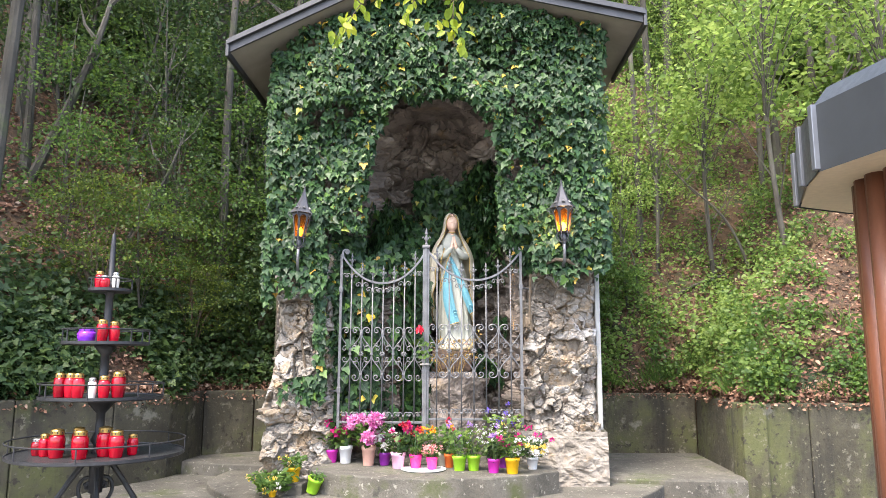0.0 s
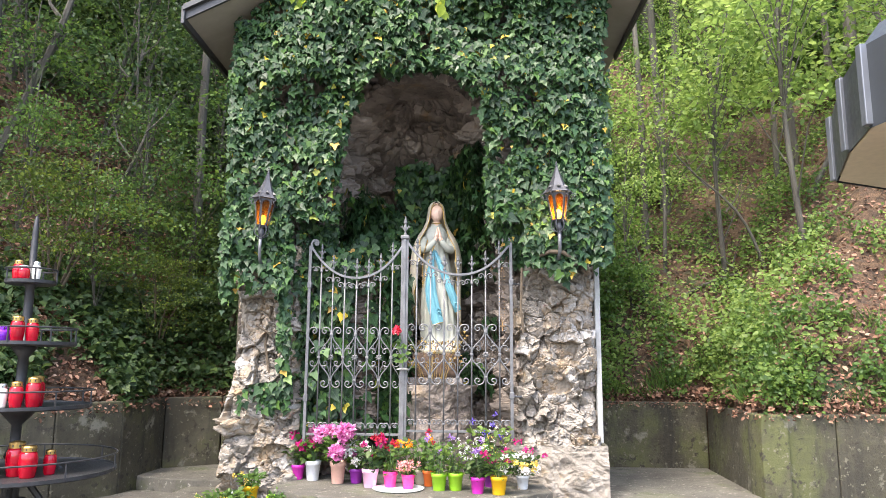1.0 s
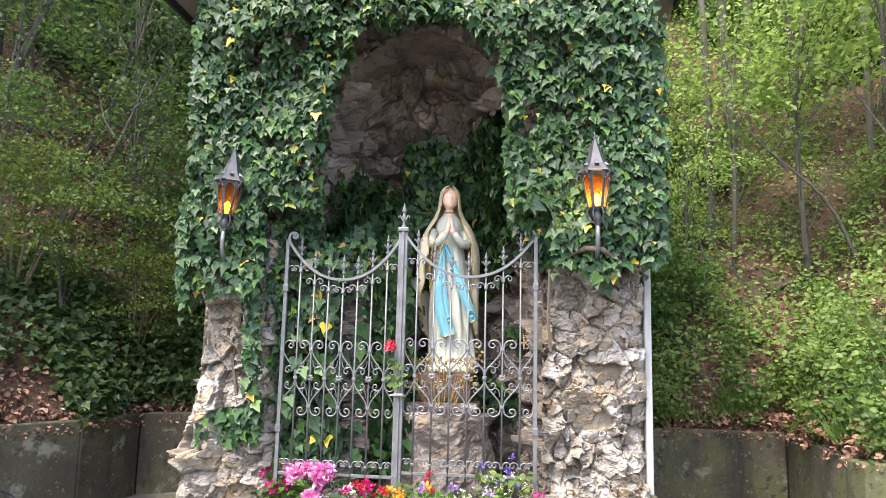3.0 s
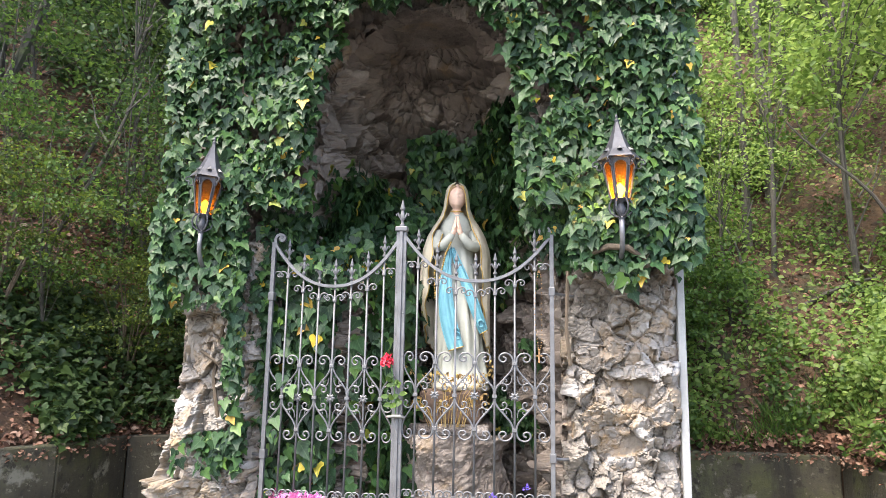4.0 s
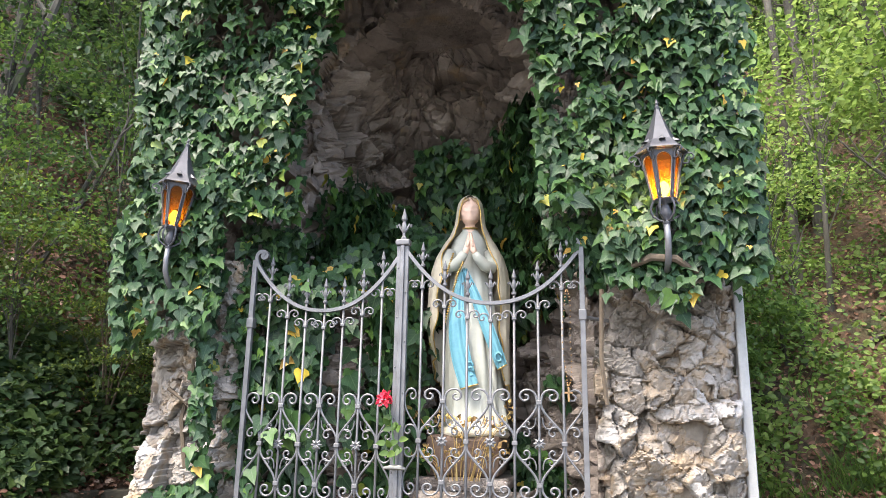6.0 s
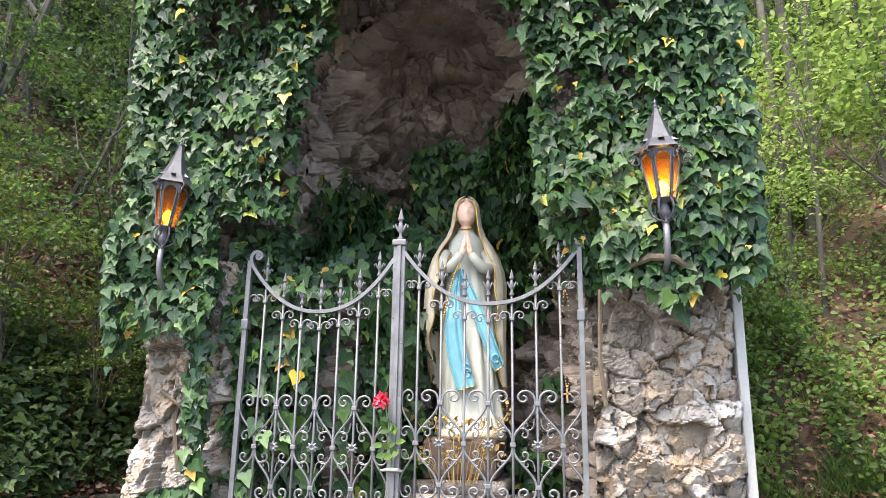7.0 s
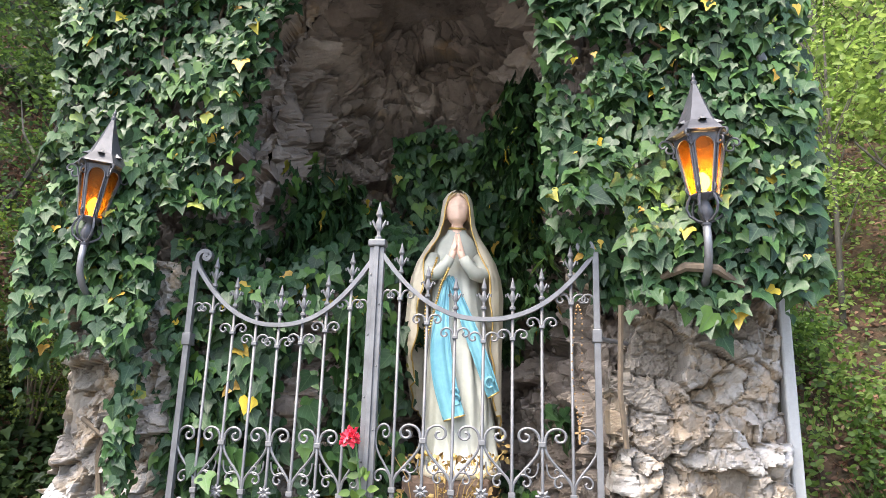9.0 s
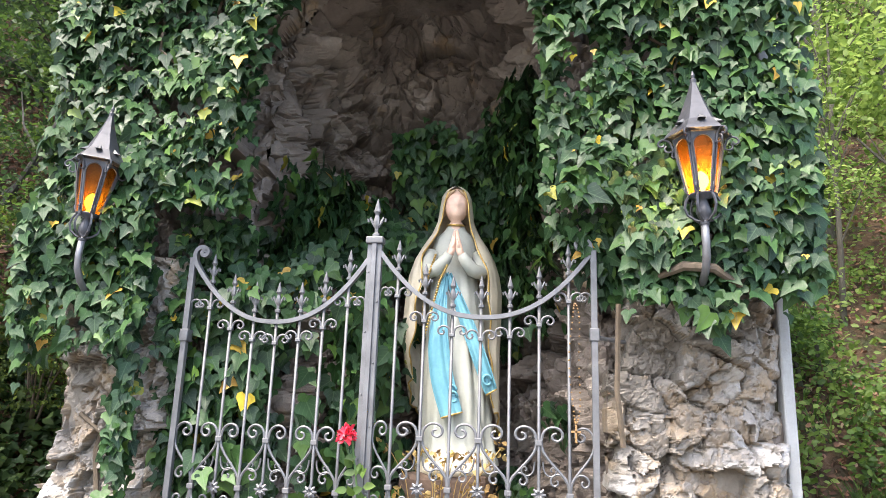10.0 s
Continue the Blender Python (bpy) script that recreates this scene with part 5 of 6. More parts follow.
        limb([(s * 0.032, -0.176, 1.015), (s * 0.019, -0.178, 1.05), (s * 0.011, -0.170, 1.095), (s * 0.006, -0.158, 1.155)], [0.018, 0.019, 0.015, 0.006], 3, 12)
        limb([(s * 0.022, -0.186, 1.045), (s * 0.010, -0.196, 1.075), (s * 0.004, -0.188, 1.105)], [0.008, 0.008, 0.004], 3, 8)

    # sash: two ends that part below the hands
    def ribbon(path, widths, folds):
        P = []
        for (x, y, z), w in zip(path, widths):
            P.append([(x + w * (u - 0.5), y - 0.016 * math.sin(math.pi * u) - 0.007 * abs(math.sin(u * folds)) , z + 0.03 * (u - 0.5)) for u in np.linspace(0, 1, 21)])
        sheet(P, lambda i, k: 2)
        for k in (0, -1):
            limb([Vector(r[k]) for r in P], 0.0035, 2, 5)
        limb([Vector(p) + Vector((0, -0.006, 0)) for p in P[-1]], 0.0045, 4, 5)

    T = np.linspace(0, 1, 30)
    ribbon([(-0.045 - 0.050 * math.sin(2.4 * t) + 0.085 * t * t, -0.118 - 0.055 * min(1, 2.2 * t), 0.930 - 0.70 * t) for t in T], [0.024 + 0.078 * math.sin(1.9 * min(1, t * 1.1)) for t in T], 8.5)
    ribbon([(-0.030 + 0.225 * t ** 0.92, -0.124 - 0.050 * math.sin(2.2 * t) + 0.01 * t * t, 0.925 - 0.58 * t ** 0.95) for t in T], [0.022 + 0.030 * math.sin(math.pi * min(1, 0.85 * t)) + 0.016 * t for t in T], 6.5)
    for cx, cz in ((0.005, 0.345), (0.010, 0.315), (0.172, 0.40)):
        limb([(cx + 0.020 * math.cos(a), -0.188 - 0.004 * math.sin(a), cz + 0.024 * math.sin(a)) for a in np.linspace(0, 5.6, 14)], 0.0065, 2, 7)
    # gilded beads that hang over the arm
    for pts in ([(-0.10, -0.168, 1.02), (-0.135, -0.180, 0.90), (-0.150, -0.188, 0.74), (-0.145, -0.190, 0.57)], [(-0.040, -0.196, 0.96), (-0.075, -0.190, 0.88), (-0.105, -0.190, 0.75), (-0.140, -0.190, 0.60)]):
        for i in range(30):
            f = i / 29 * (len(pts) - 1)
            k = min(int(f), len(pts) - 2)
            first = len(bm.faces)
            bmesh.ops.create_icosphere(bm, subdivisions=1, radius=0.0075, matrix=Matrix.Translation(Vector(pts[k]).lerp(Vector(pts[k + 1]), f - k)))
            painted(first, 4)
    # feet and base with gilded blossoms
    for s in (-1, 1):
        limb([(0.05 + s * 0.07, -0.10, 0.03), (0.05 + s * 0.075, -0.17, 0.015)], [0.034, 0.022], 3, 10)
    first = len(bm.faces)
    lathe(bm, [(0.20, -0.05), (0.215, -0.03), (0.20, 0.005), (0.10, 0.02)], 24, (0.03, 0.0, 0), lambda a, z: 1 + 0.05 * math.sin(5 * a) + 0.03 * math.sin(11 * a))
    painted(first, 0)
    for k in range(26):
        a = rnd.uniform(math.pi, 2 * math.pi)
        res = bmesh.ops.create_icosphere(bm, subdivisions=1, radius=rnd.uniform(0.010, 0.020), matrix=Matrix.Translation((0.03 + 0.19 * math.cos(a), 0.15 * math.sin(a), rnd.uniform(-0.02, 0.07))) @ Matrix.Diagonal((1, 0.6, 1, 1)))
        for v in res["verts"]:
            for f in v.link_faces:
                f.material_index = 4
    me = bpy.data.meshes.new("statue")
    bm.to_mesh(me)
    bm.free()
    for m in (M_MANTLE, M_DRESS, M_SASH, M_SKIN, M_GOLD, plain("painted_plaster_hair", (0.42, 0.28, 0.16), 0.5, var=0.2)):
        me.materials.append(m)
    return me


statue = new("statue", statue_mesh())
statue.matrix_basis = pose(0.235, 0.68, 1.775, -2, 0, 8) @ Matrix.Scale(0.94, 4)
tagged(statue, "painted plaster statue in cream robes with a blue sash", "statue")

# dried flowers at the statue's feet
M_DRY = leaf_material("dried_flower", [(0.0, (0.22, 0.13, 0.05)), (0.6, (0.40, 0.27, 0.09)), (1.0, (0.55, 0.42, 0.18))], 0.6, 0.2, 1.2)
dry = tagged(thing("dried_flowers", (0.22, 0.42, 1.53)), "golden dried flowers and stalks before the statue", "flowers")
dr = random.Random(77)
stalk = []
for k in range(26):
    a = dr.uniform(-0.28, 0.28)
    top = Vector((a, dr.uniform(-0.06, 0.06), dr.uniform(0.10, 0.34)))
    part("stalk", tube(bmesh.new(), [(a * 0.4, 0, -0.01), top * 0.6, top], 0.0025, 4), M_DRY, dry)
    stalk.append(top)
pos = [t + Vector((dr.gauss(0, 0.02), dr.gauss(0, 0.02), dr.gauss(0, 0.02))) for t in stalk for _ in range(7)]
part("seed_tuft", leaves("seed_tuft", CURLED, pos, [(dr.gauss(0, 1), dr.gauss(0, 1), dr.gauss(0, 1)) for _ in pos], [(dr.gauss(0, 1), -1, dr.gauss(0, 1)) for _ in pos], [dr.uniform(0.018, 0.04) for _ in pos], M_DRY), M_DRY, dry)["kind"] = "stuff"

# ---- wall lanterns ----
M_AMBER, nt_, b_ = nodes_of("amber_glass")
gl = nt_.nodes.new("ShaderNodeBsdfTransparent")
gl.inputs["Color"].default_value = (0.62, 0.36, 0.10, 1)
tl = nt_.nodes.new("ShaderNodeBsdfTranslucent")
tl.inputs["Color"].default_value = (0.60, 0.25, 0.03, 1)
ms = nt_.nodes.new("ShaderNodeMixShader")
nt_.links.new(maprange(nt_, noise_tex(nt_, 60, 3), 0.3, 0.7, 0.02, 0.09), ms.inputs[0])
nt_.links.new(gl.outputs[0], ms.inputs[1])
nt_.links.new(tl.outputs[0], ms.inputs[2])
b_.inputs["Base Color"].default_value, b_.inputs["Roughness"].default_value = (0.30, 0.12, 0.02, 1), 0.2
ms2 = nt_.nodes.new("ShaderNodeMixShader")
ms2.inputs[0].default_value = 0.12
nt_.links.new(ms.outputs[0], ms2.inputs[1])
nt_.links.new(b_.outputs[0], ms2.inputs[2])
nt_.links.new(ms2.outputs[0], nt_.nodes["Material Output"].inputs["Surface"])
def bulb_material(name, strength):
    m, nt, b = nodes_of(name)
    b.inputs["Emission Color"].default_value, b.inputs["Emission Strength"].default_value = (1.0, 0.66, 0.28, 1), strength
    return m


M_BULB, M_BULB_DIM = bulb_material("lit_bulb", 60.0), bulb_material("dim_bulb", 12.0)
M_ZINC = surface("weathered_lantern_metal", [(0.3, (0.036, 0.037, 0.044)), (0.7, (0.075, 0.076, 0.088))], 12, rough=(0.35, 0.6), grain=90, grain_mix=0.3, relief=0.3, dist=0.003, metal=0.25, stains=[((0.11, 0.075, 0.05), 16, 0.62, 0.72, None)])


def hexring(r, z, turn=0.0):
    return [Vector((r * math.cos(k * math.pi / 3 + turn), r * math.sin(k * math.pi / 3 + turn), z)) for k in range(6)]


def lantern(at, rz, tilt, watts, label, bend, wide):
    """A six-sided wall lantern on a bent pipe; its foot is the top of the pipe."""
    L = tagged(thing("wall_lantern", at, rz), label, "lantern", "lanterns of the grotto")
    L.matrix_basis = pose(*at, tilt[0], tilt[1], rz) @ Matrix.Diagonal((wide, wide, 0.87, 1))
    # roof
    bm = bmesh.new()
    prof = [(0.128, 0.355), (0.122, 0.366), (0.080, 0.415), (0.048, 0.490), (0.022, 0.565), (0.010, 0.605)]
    rings = [[bm.verts.new(v) for v in hexring(r, z)] for r, z in prof]
    for p, q in zip(rings, rings[1:]):
        for k in range(6):
            bm.faces.new((p[k], p[(k + 1) % 6], q[(k + 1) % 6], q[k]))
    bm.faces.new(rings[-1])
    inner = [bm.verts.new(v) for v in hexring(0.085, 0.352)]
    for k in range(6):
        bm.faces.new((rings[0][k], inner[k], inner[(k + 1) % 6], rings[0][(k + 1) % 6]))
    roof = part("roof", bm, M_ZINC, L, "dark six-sided metal roof")
    bm = bmesh.new()
    lathe(bm, [(0.012, 0.600), (0.014, 0.612), (0.006, 0.622), (0.009, 0.634), (0.002, 0.655)], 8)
    part("knob", bm, M_ZINC, roof)
    for k in range(6):
        a = (k + 0.5) * math.pi / 3
        c = Vector((0.088 * math.cos(a), 0.088 * math.sin(a), 0.405))
        bm = bmesh.new()
        o = Vector((math.cos(a), math.sin(a), 0))
        s = Vector((-o.y, o.x, 0))
        v = [bm.verts.new(p) for p in (c - s * 0.016 - o * 0.02, c + s * 0.016 - o * 0.02, c + s * 0.013 + o * 0.014 + Vector((0, 0, -0.004)), c - s * 0.013 + o * 0.014 + Vector((0, 0, -0.004)), c + Vector((0, 0, 0.026)) - o * 0.026)]
        for f in ((0, 3, 4), (1, 4, 2), (3, 2, 4)):
            bm.faces.new([v[i] for i in f])
        part("vent_hood", bm, M_IRON, roof)
    # cage
    for k in range(6):
        a = k * math.pi / 3
        u, d = Vector((math.cos(a), math.sin(a), 0)), Vector((0, 0, 1))
        part("cage_bar", tube(bmesh.new(), [u * 0.050 + d * 0.105, u * 0.092 + d * 0.352], 0.006, 5), M_ZINC, L)
        # scrolls below the eaves and at the foot, in the plane of each bar
        for pts, r in ((curl(0.095, 0.30, UP * 0.9, [(0.035, -2, -8), (0.06, -30, -50), (0.04, -60, -120)]), 0.0045), (curl(0.088, 0.315, -UP * 0.7, [(0.02, 10, 30), (0.05, 50, 80)]), 0.004), (curl(0.052, 0.115, UP * 0.5, [(0.02, 8, 20), (0.04, 60, 110)]), 0.004)):
            part("scroll", tube(bmesh.new(), [u * p[0] + d * p[2] for p in pts], r, 5), M_ZINC, L)
        pts = [(0.050, 0.105), (0.062, 0.085), (0.068, 0.055), (0.058, 0.025), (0.030, 0.004), (0.012, 0.0)]
        part("basket_rib", tube(bmesh.new(), [u * x + d * z for x, z in pts], 0.0055, 5), M_ZINC, L)
        # pane with an arched top strip
        b = (k + 1) * math.pi / 3
        w = Vector((math.cos(b), math.sin(b), 0))
        bm = bmesh.new()
        q = [u * 0.047 + d * 0.108, w * 0.047 + d * 0.108, w * 0.087 + d * 0.348, u * 0.087 + d * 0.348]
        vs = [bm.verts.new(p) for p in q]
        f = bm.faces.new(vs)
        ex = bmesh.ops.extrude_face_region(bm, geom=[f])
        inw = -(u + w).normalized() * 0.003
        for g in ex["geom"]:
            if isinstance(g, bmesh.types.BMVert):
                g.co += inw
        bmesh.ops.recalc_face_normals(bm, faces=bm.faces)
        pane = part("pane", bm, M_AMBER, L, "amber glass pane")
        pane.visible_shadow = False
        bm = bmesh.new()
        mid = (u + w) / 2
        side = (w - u).normalized()
        arch = [mid * 0.95 * 0.089 + side * 0.037 * math.cos(t) + d * (0.298 + 0.040 * math.sin(t)) + mid.normalized() * 0.007 for t in np.linspace(0, math.pi, 12)]
        lo = [mid * 0.95 * 0.052 + side * x + d * 0.112 + mid.normalized() * 0.007 for x in (-0.020, 0.020)]
        tube(bm, [lo[1]] + arch + [lo[0]], 0.0042, 5)
        tops = [bm.verts.new(mid * 0.089 + side * x + d * z + mid.normalized() * 0.006) for x, z in ((0.044, 0.350), (-0.044, 0.350))]
        av = [bm.verts.new(p) for p in arch]
        for i in range(5):
            bm.faces.new((tops[0], av[i], av[i + 1]))
            bm.faces.new((tops[1], av[10 - i], av[11 - i]))
        bm.faces.new((tops[0], av[5], av[6], tops[1]))
        part("arched_trim", bm, M_ZINC, L)
    bm = bmesh.new()
    lathe(bm, [(0.012, -0.02), (0.020, -0.012), (0.014, 0.0), (0.022, 0.018), (0.030, 0.04), (0.022, 0.065), (0.014, 0.090), (0.052, 0.104), (0.052, 0.112)], 12)
    smooth(part("cup", bm, M_ZINC, L))
    bm = bmesh.new()
    lathe(bm, [(0.012, 0.112), (0.013, 0.135), (0.022, 0.148), (0.029, 0.165), (0.026, 0.185), (0.011, 0.205), (0.001, 0.212)], 12)
    smooth(part("bulb", bm, M_BULB if watts > 0.03 else M_BULB_DIM, L, "lit flame-shaped bulb"))
    pts = [(0, 0, 0.0), (0, 0, -0.08), (bend * 0.1, 0.01, -0.14), (bend * 0.35, 0.05, -0.19), (bend * 0.7, 0.11, -0.225), (bend, 0.2, -0.24)]
    smooth(part("pipe", tube(bmesh.new(), pts, 0.0155, 10), plain("galvanised_pipe", (0.20, 0.20, 0.21), 0.5, 0.6), L, "bent grey pipe"))
    ld = bpy.data.lights.new("lantern_light", "POINT")
    ld.energy, ld.color, ld.shadow_soft_size = watts, (1.0, 0.55, 0.18), 0.02
    lamp = new("lantern_light", ld)
    lamp.parent = L
    lamp.location = (0, 0, 0.24)
    return L


lantern((1.225, -0.25, 2.675), 0, (0, -1.5), 0.05, "lit amber-glass wall lantern of dark metal with scrolls", 0.0, 0.92)
lantern((-1.125, -0.24, 2.625), 24, (0, 4), 0.005, "dimly lit amber-glass wall lantern, slightly tilted, on a bent pipe", 0.06, 0.84)

# ---- candle stand ----
M_STAND = surface("black_iron", [(0.3, (0.022, 0.023, 0.025)), (0.7, (0.05, 0.05, 0.055))], 10, rough=(0.4, 0.65), grain=90, relief=0.3, dist=0.003, metal=0.4)
M_RED, nt_, b_ = nodes_of("red_glass")
b_.inputs["Roughness"].default_value = 0.06
nt_.links.new(ramp(nt_, random_value(nt_), [(0.0, (0.30, 0.002, 0.014)), (0.6, (0.52, 0.003, 0.022)), (1.0, (0.66, 0.008, 0.035))]), b_.inputs["Base Color"])
b_.inputs["Transmission Weight"].default_value = 0.45
b_.inputs["Subsurface Weight"].default_value = 0.1
M_LID = plain("brass_lid", (0.42, 0.27, 0.09), 0.35, 0.9, 0.2)
M_STEEL_LID = plain("tin_lid", (0.45, 0.45, 0.46), 0.35, 0.9, 0.2)
M_PURPLE = plain("purple_glass", (0.20, 0.03, 0.50), 0.2, var=0.2)
M_WHITE_JAR = plain("white_wax", (0.75, 0.70, 0.62), 0.5, var=0.1)
SX, SY, SZ = -2.205, -1.42, 0.2
stand = tagged(thing("candle_stand", (SX, SY, SZ)), "black iron candle stand with four round trays and scrolled feet", "candle stand")
TRAYS = [(0.808, 0.565), (1.188, 0.400), (1.559, 0.285), (1.933, 0.142)]
bm = bmesh.new()
lathe(bm, [(0.045, 0.45), (0.05, 0.70), (0.03, 0.76), (0.055, 0.80), (0.03, 0.86), (0.028, 0.98), (0.09, 1.05), (0.10, 1.075), (0.028, 1.09), (0.03, 1.38), (0.075, 1.44), (0.028, 1.47), (0.026, 1.80), (0.05, 1.83), (0.022, 1.85), (0.018, 2.15), (0.012, 2.24), (0.0, 2.26)], 14, (0, 0, 0.093))
smooth(part("pole", bm, M_STAND, stand))
for z, r in TRAYS:
    bm = bmesh.new()
    lathe(bm, [(0.02, z - 0.018), (r - 0.01, z - 0.018), (r, z - 0.012), (r, z + 0.008), (r - 0.006, z + 0.008), (r - 0.008, z), (0.02, z)], 40)
    tray = part("tray", bm, M_STAND, stand, "flat black round tray")
    rail_z = z + (0.09 if r > 0.2 else 0.075)
    part("rail", tube(bmesh.new(), [(r * math.cos(a), r * math.sin(a), rail_z) for a in np.linspace(0, 2 * math.pi, 49)], 0.0055, 5, close=False), M_STAND, tray)
    for k in range(8 if r > 0.2 else 5):
        a = (k + 0.3) * 2 * math.pi / (8 if r > 0.2 else 5)
        part("rail_post", tube(bmesh.new(), [(r * math.cos(a), r * math.sin(a), z), (r * math.cos(a), r * math.sin(a), rail_z)], 0.005, 5), M_STAND, tray)
for k in range(4):
    a = k * math.pi / 2 + 0.5
    u = Vector((math.cos(a), math.sin(a), 0))
    leg = part("leg", tube(bmesh.new(), [u * x + Vector((0, 0, z * 1.13)) for x, z in ((0.05, 0.70), (0.16, 0.56), (0.30, 0.36), (0.45, 0.12), (0.55, 0.02), (0.60, 0.015))], [0.02, 0.018, 0.018, 0.018, 0.02, 0.022], 6), M_STAND, stand)
    for x, z, h, runs in ((0.06, 0.42, UP * 0.4, [(0.15, 6, 14), (0.18, 16, 40), (0.1, 45, 110)]), (0.12, 0.66, -0.1, [(0.10, -2, 8), (0.12, 14, 40), (0.10, 45, 110)]), (0.10, 0.25, UP * 0.8, [(0.18, -6, -14), (0.16, -18, -40), (0.08, -50, -110)]), (0.30, 0.18, 0.6, [(0.10, 4, 16), (0.13, 22, 50), (0.07, 60, 120)])):
        part("scroll", tube(bmesh.new(), [u * p[0] + Vector((0, 0, p[2] * 1.13)) for p in curl(x, z, h, runs, 0.012)], 0.013, 6), M_STAND, leg)


def jar_candle(r, h, glass, lid_mat, label):
    """A grave light: bulging glass jar under a pierced metal lid."""
    c = thing("grave_candle")
    bm = bmesh.new()
    lathe(bm, [(r * 0.78, 0.0), (r * 0.82, 0.006), (r * 0.98, h * 0.35), (r, h * 0.6), (r * 0.9, h * 0.74), (r * 0.72, h * 0.80)], 18)
    smooth(part("jar", bm, glass, c))
    bm = bmesh.new()
    lathe(bm, [(r * 0.80, h * 0.80), (r * 0.80, h * 0.93), (r * 0.70, h * 0.97), (r * 0.3, h * 1.0), (0.001, h)], 16)
    lid = part("lid", bm, lid_mat, c, "pierced metal lid")
    bm = bmesh.new()
    for k in range(8):
        a = k * math.pi / 4
        box(bm, -0.003, 0.003, -0.001, 0.001, -0.006, 0.006)
        for v in bm.verts[-8:]:
            v.co = Vector((v.co.x * math.cos(a) - (v.co.y + r * 0.80) * math.sin(a), v.co.x * math.sin(a) + (v.co.y + r * 0.80) * math.cos(a), v.co.z + h * 0.87))
        bm.verts.ensure_lookup_table()
    part("vent_ring", bm, M_STAND, lid)["kind"] = "stuff"
    c["label"], c["category"], c["group"] = label, "candle", "candles on the stand"
    return c


BIG = jar_candle(0.052, 0.185, M_RED, M_LID, "red glass grave candle with a brass lid")
SLIM = jar_candle(0.042, 0.165, M_RED, M_LID, "slim red glass grave candle with a brass lid")
LOW = jar_candle(0.044, 0.12, M_RED, M_STEEL_LID, "small dark red candle with a tin lid")
PURPLE = jar_candle(0.065, 0.10, M_PURPLE, M_PURPLE, "round purple glass candle")
WHITE = jar_candle(0.034, 0.16, M_WHITE_JAR, M_STEEL_LID, "white candle with a tin lid")
used = set()


def put(proto, tray, dx, dy, rz=0, s=1.0):
    z = TRAYS[tray][0]
    m = pose(SX + dx, SY + dy, SZ + z + 0.001, 0, 0, rz)
    if proto.name in used:
        ob = copy_thing(proto, m)
    else:
        used.add(proto.name)
        ob = proto
        ob.matrix_basis = m
    ob.scale = (s, s, s)
    return ob


for dx, dy, pr, s in ((-0.32, -0.18, LOW, 0.95), (-0.25, -0.22, SLIM, 0.9), (-0.14, -0.28, BIG, 1.0), (-0.09, -0.10, SLIM, 1.1), (0.04, -0.33, BIG, 1.0), (0.14, -0.20, BIG, 1.05), (0.24, -0.25, BIG, 0.96), (0.29, -0.12, SLIM, 0.85)):
    put(pr, 0, dx, dy, rnd.uniform(0, 45), s)
for dx, dy, pr, s in ((-0.255, -0.10, SLIM, 0.9), (-0.205, -0.18, SLIM, 1.0), (-0.12, -0.20, SLIM, 1.0), (-0.045, -0.25, SLIM, 1.0), (0.045, -0.24, WHITE, 0.85), (0.115, -0.22, SLIM, 0.9), (0.185, -0.17, SLIM, 1.05), (0.15, -0.08, SLIM, 1.08)):
    put(pr, 1, dx, dy, rnd.uniform(0, 45), s)
for dx, dy, pr, s in ((-0.075, -0.13, PURPLE, 0.95), (0.04, -0.15, SLIM, 0.95), (0.10, -0.10, SLIM, 0.88)):
    put(pr, 2, dx, dy, 10, s)
for dx, dy, pr, s in ((-0.065, -0.03, SLIM, 0.8), (-0.01, -0.065, LOW, 0.8), (0.06, -0.05, WHITE, 0.75)):
    put(pr, 3, dx, dy, 10, s)

# ---- flowers on the ledge ----
def pot_material(name, c):
    return plain(name, c, 0.42, var=0.10, scale=12, relief=0.05)


POTC = {"magenta": (0.62, 0.03, 0.42), "white": (0.72, 0.73, 0.76), "peach": (0.72, 0.42, 0.34), "purple": (0.28, 0.03, 0.34), "pale pink": (0.80, 0.45, 0.62), "hot pink": (0.78, 0.03, 0.25), "cream": (0.68, 0.60, 0.48), "orange": (0.72, 0.16, 0.03), "lime": (0.30, 0.58, 0.03), "yellow": (0.80, 0.45, 0.01)}
M_POT = {k: pot_material(k.replace(" ", "_") + "_pot", c) for k, c in POTC.items()}
PETALS = {"pink": [(0.0, (0.62, 0.12, 0.38)), (0.5, (0.78, 0.25, 0.52)), (1.0, (0.86, 0.48, 0.66))], "fuchsia": [(0.0, (0.42, 0.01, 0.12)), (1.0, (0.72, 0.03, 0.26))], "white": [(0.0, (0.68, 0.66, 0.66)), (1.0, (0.85, 0.83, 0.80))],
          "red": [(0.0, (0.32, 0.01, 0.02)), (1.0, (0.60, 0.02, 0.06))], "yellow": [(0.0, (0.70, 0.45, 0.02)), (1.0, (0.85, 0.70, 0.25))], "lilac": [(0.0, (0.30, 0.14, 0.50)), (1.0, (0.55, 0.36, 0.70))], "blue": [(0.0, (0.10, 0.06, 0.42)), (1.0, (0.22, 0.14, 0.60))], "salmon": [(0.0, (0.75, 0.22, 0.22)), (1.0, (0.86, 0.50, 0.46))], "orange": [(0.0, (0.75, 0.22, 0.01)), (1.0, (0.85, 0.45, 0.03))]}
M_PETAL = {k: leaf_material(k + "_petal", v, 0.55, 0.25, 1.1) for k, v in PETALS.items()}


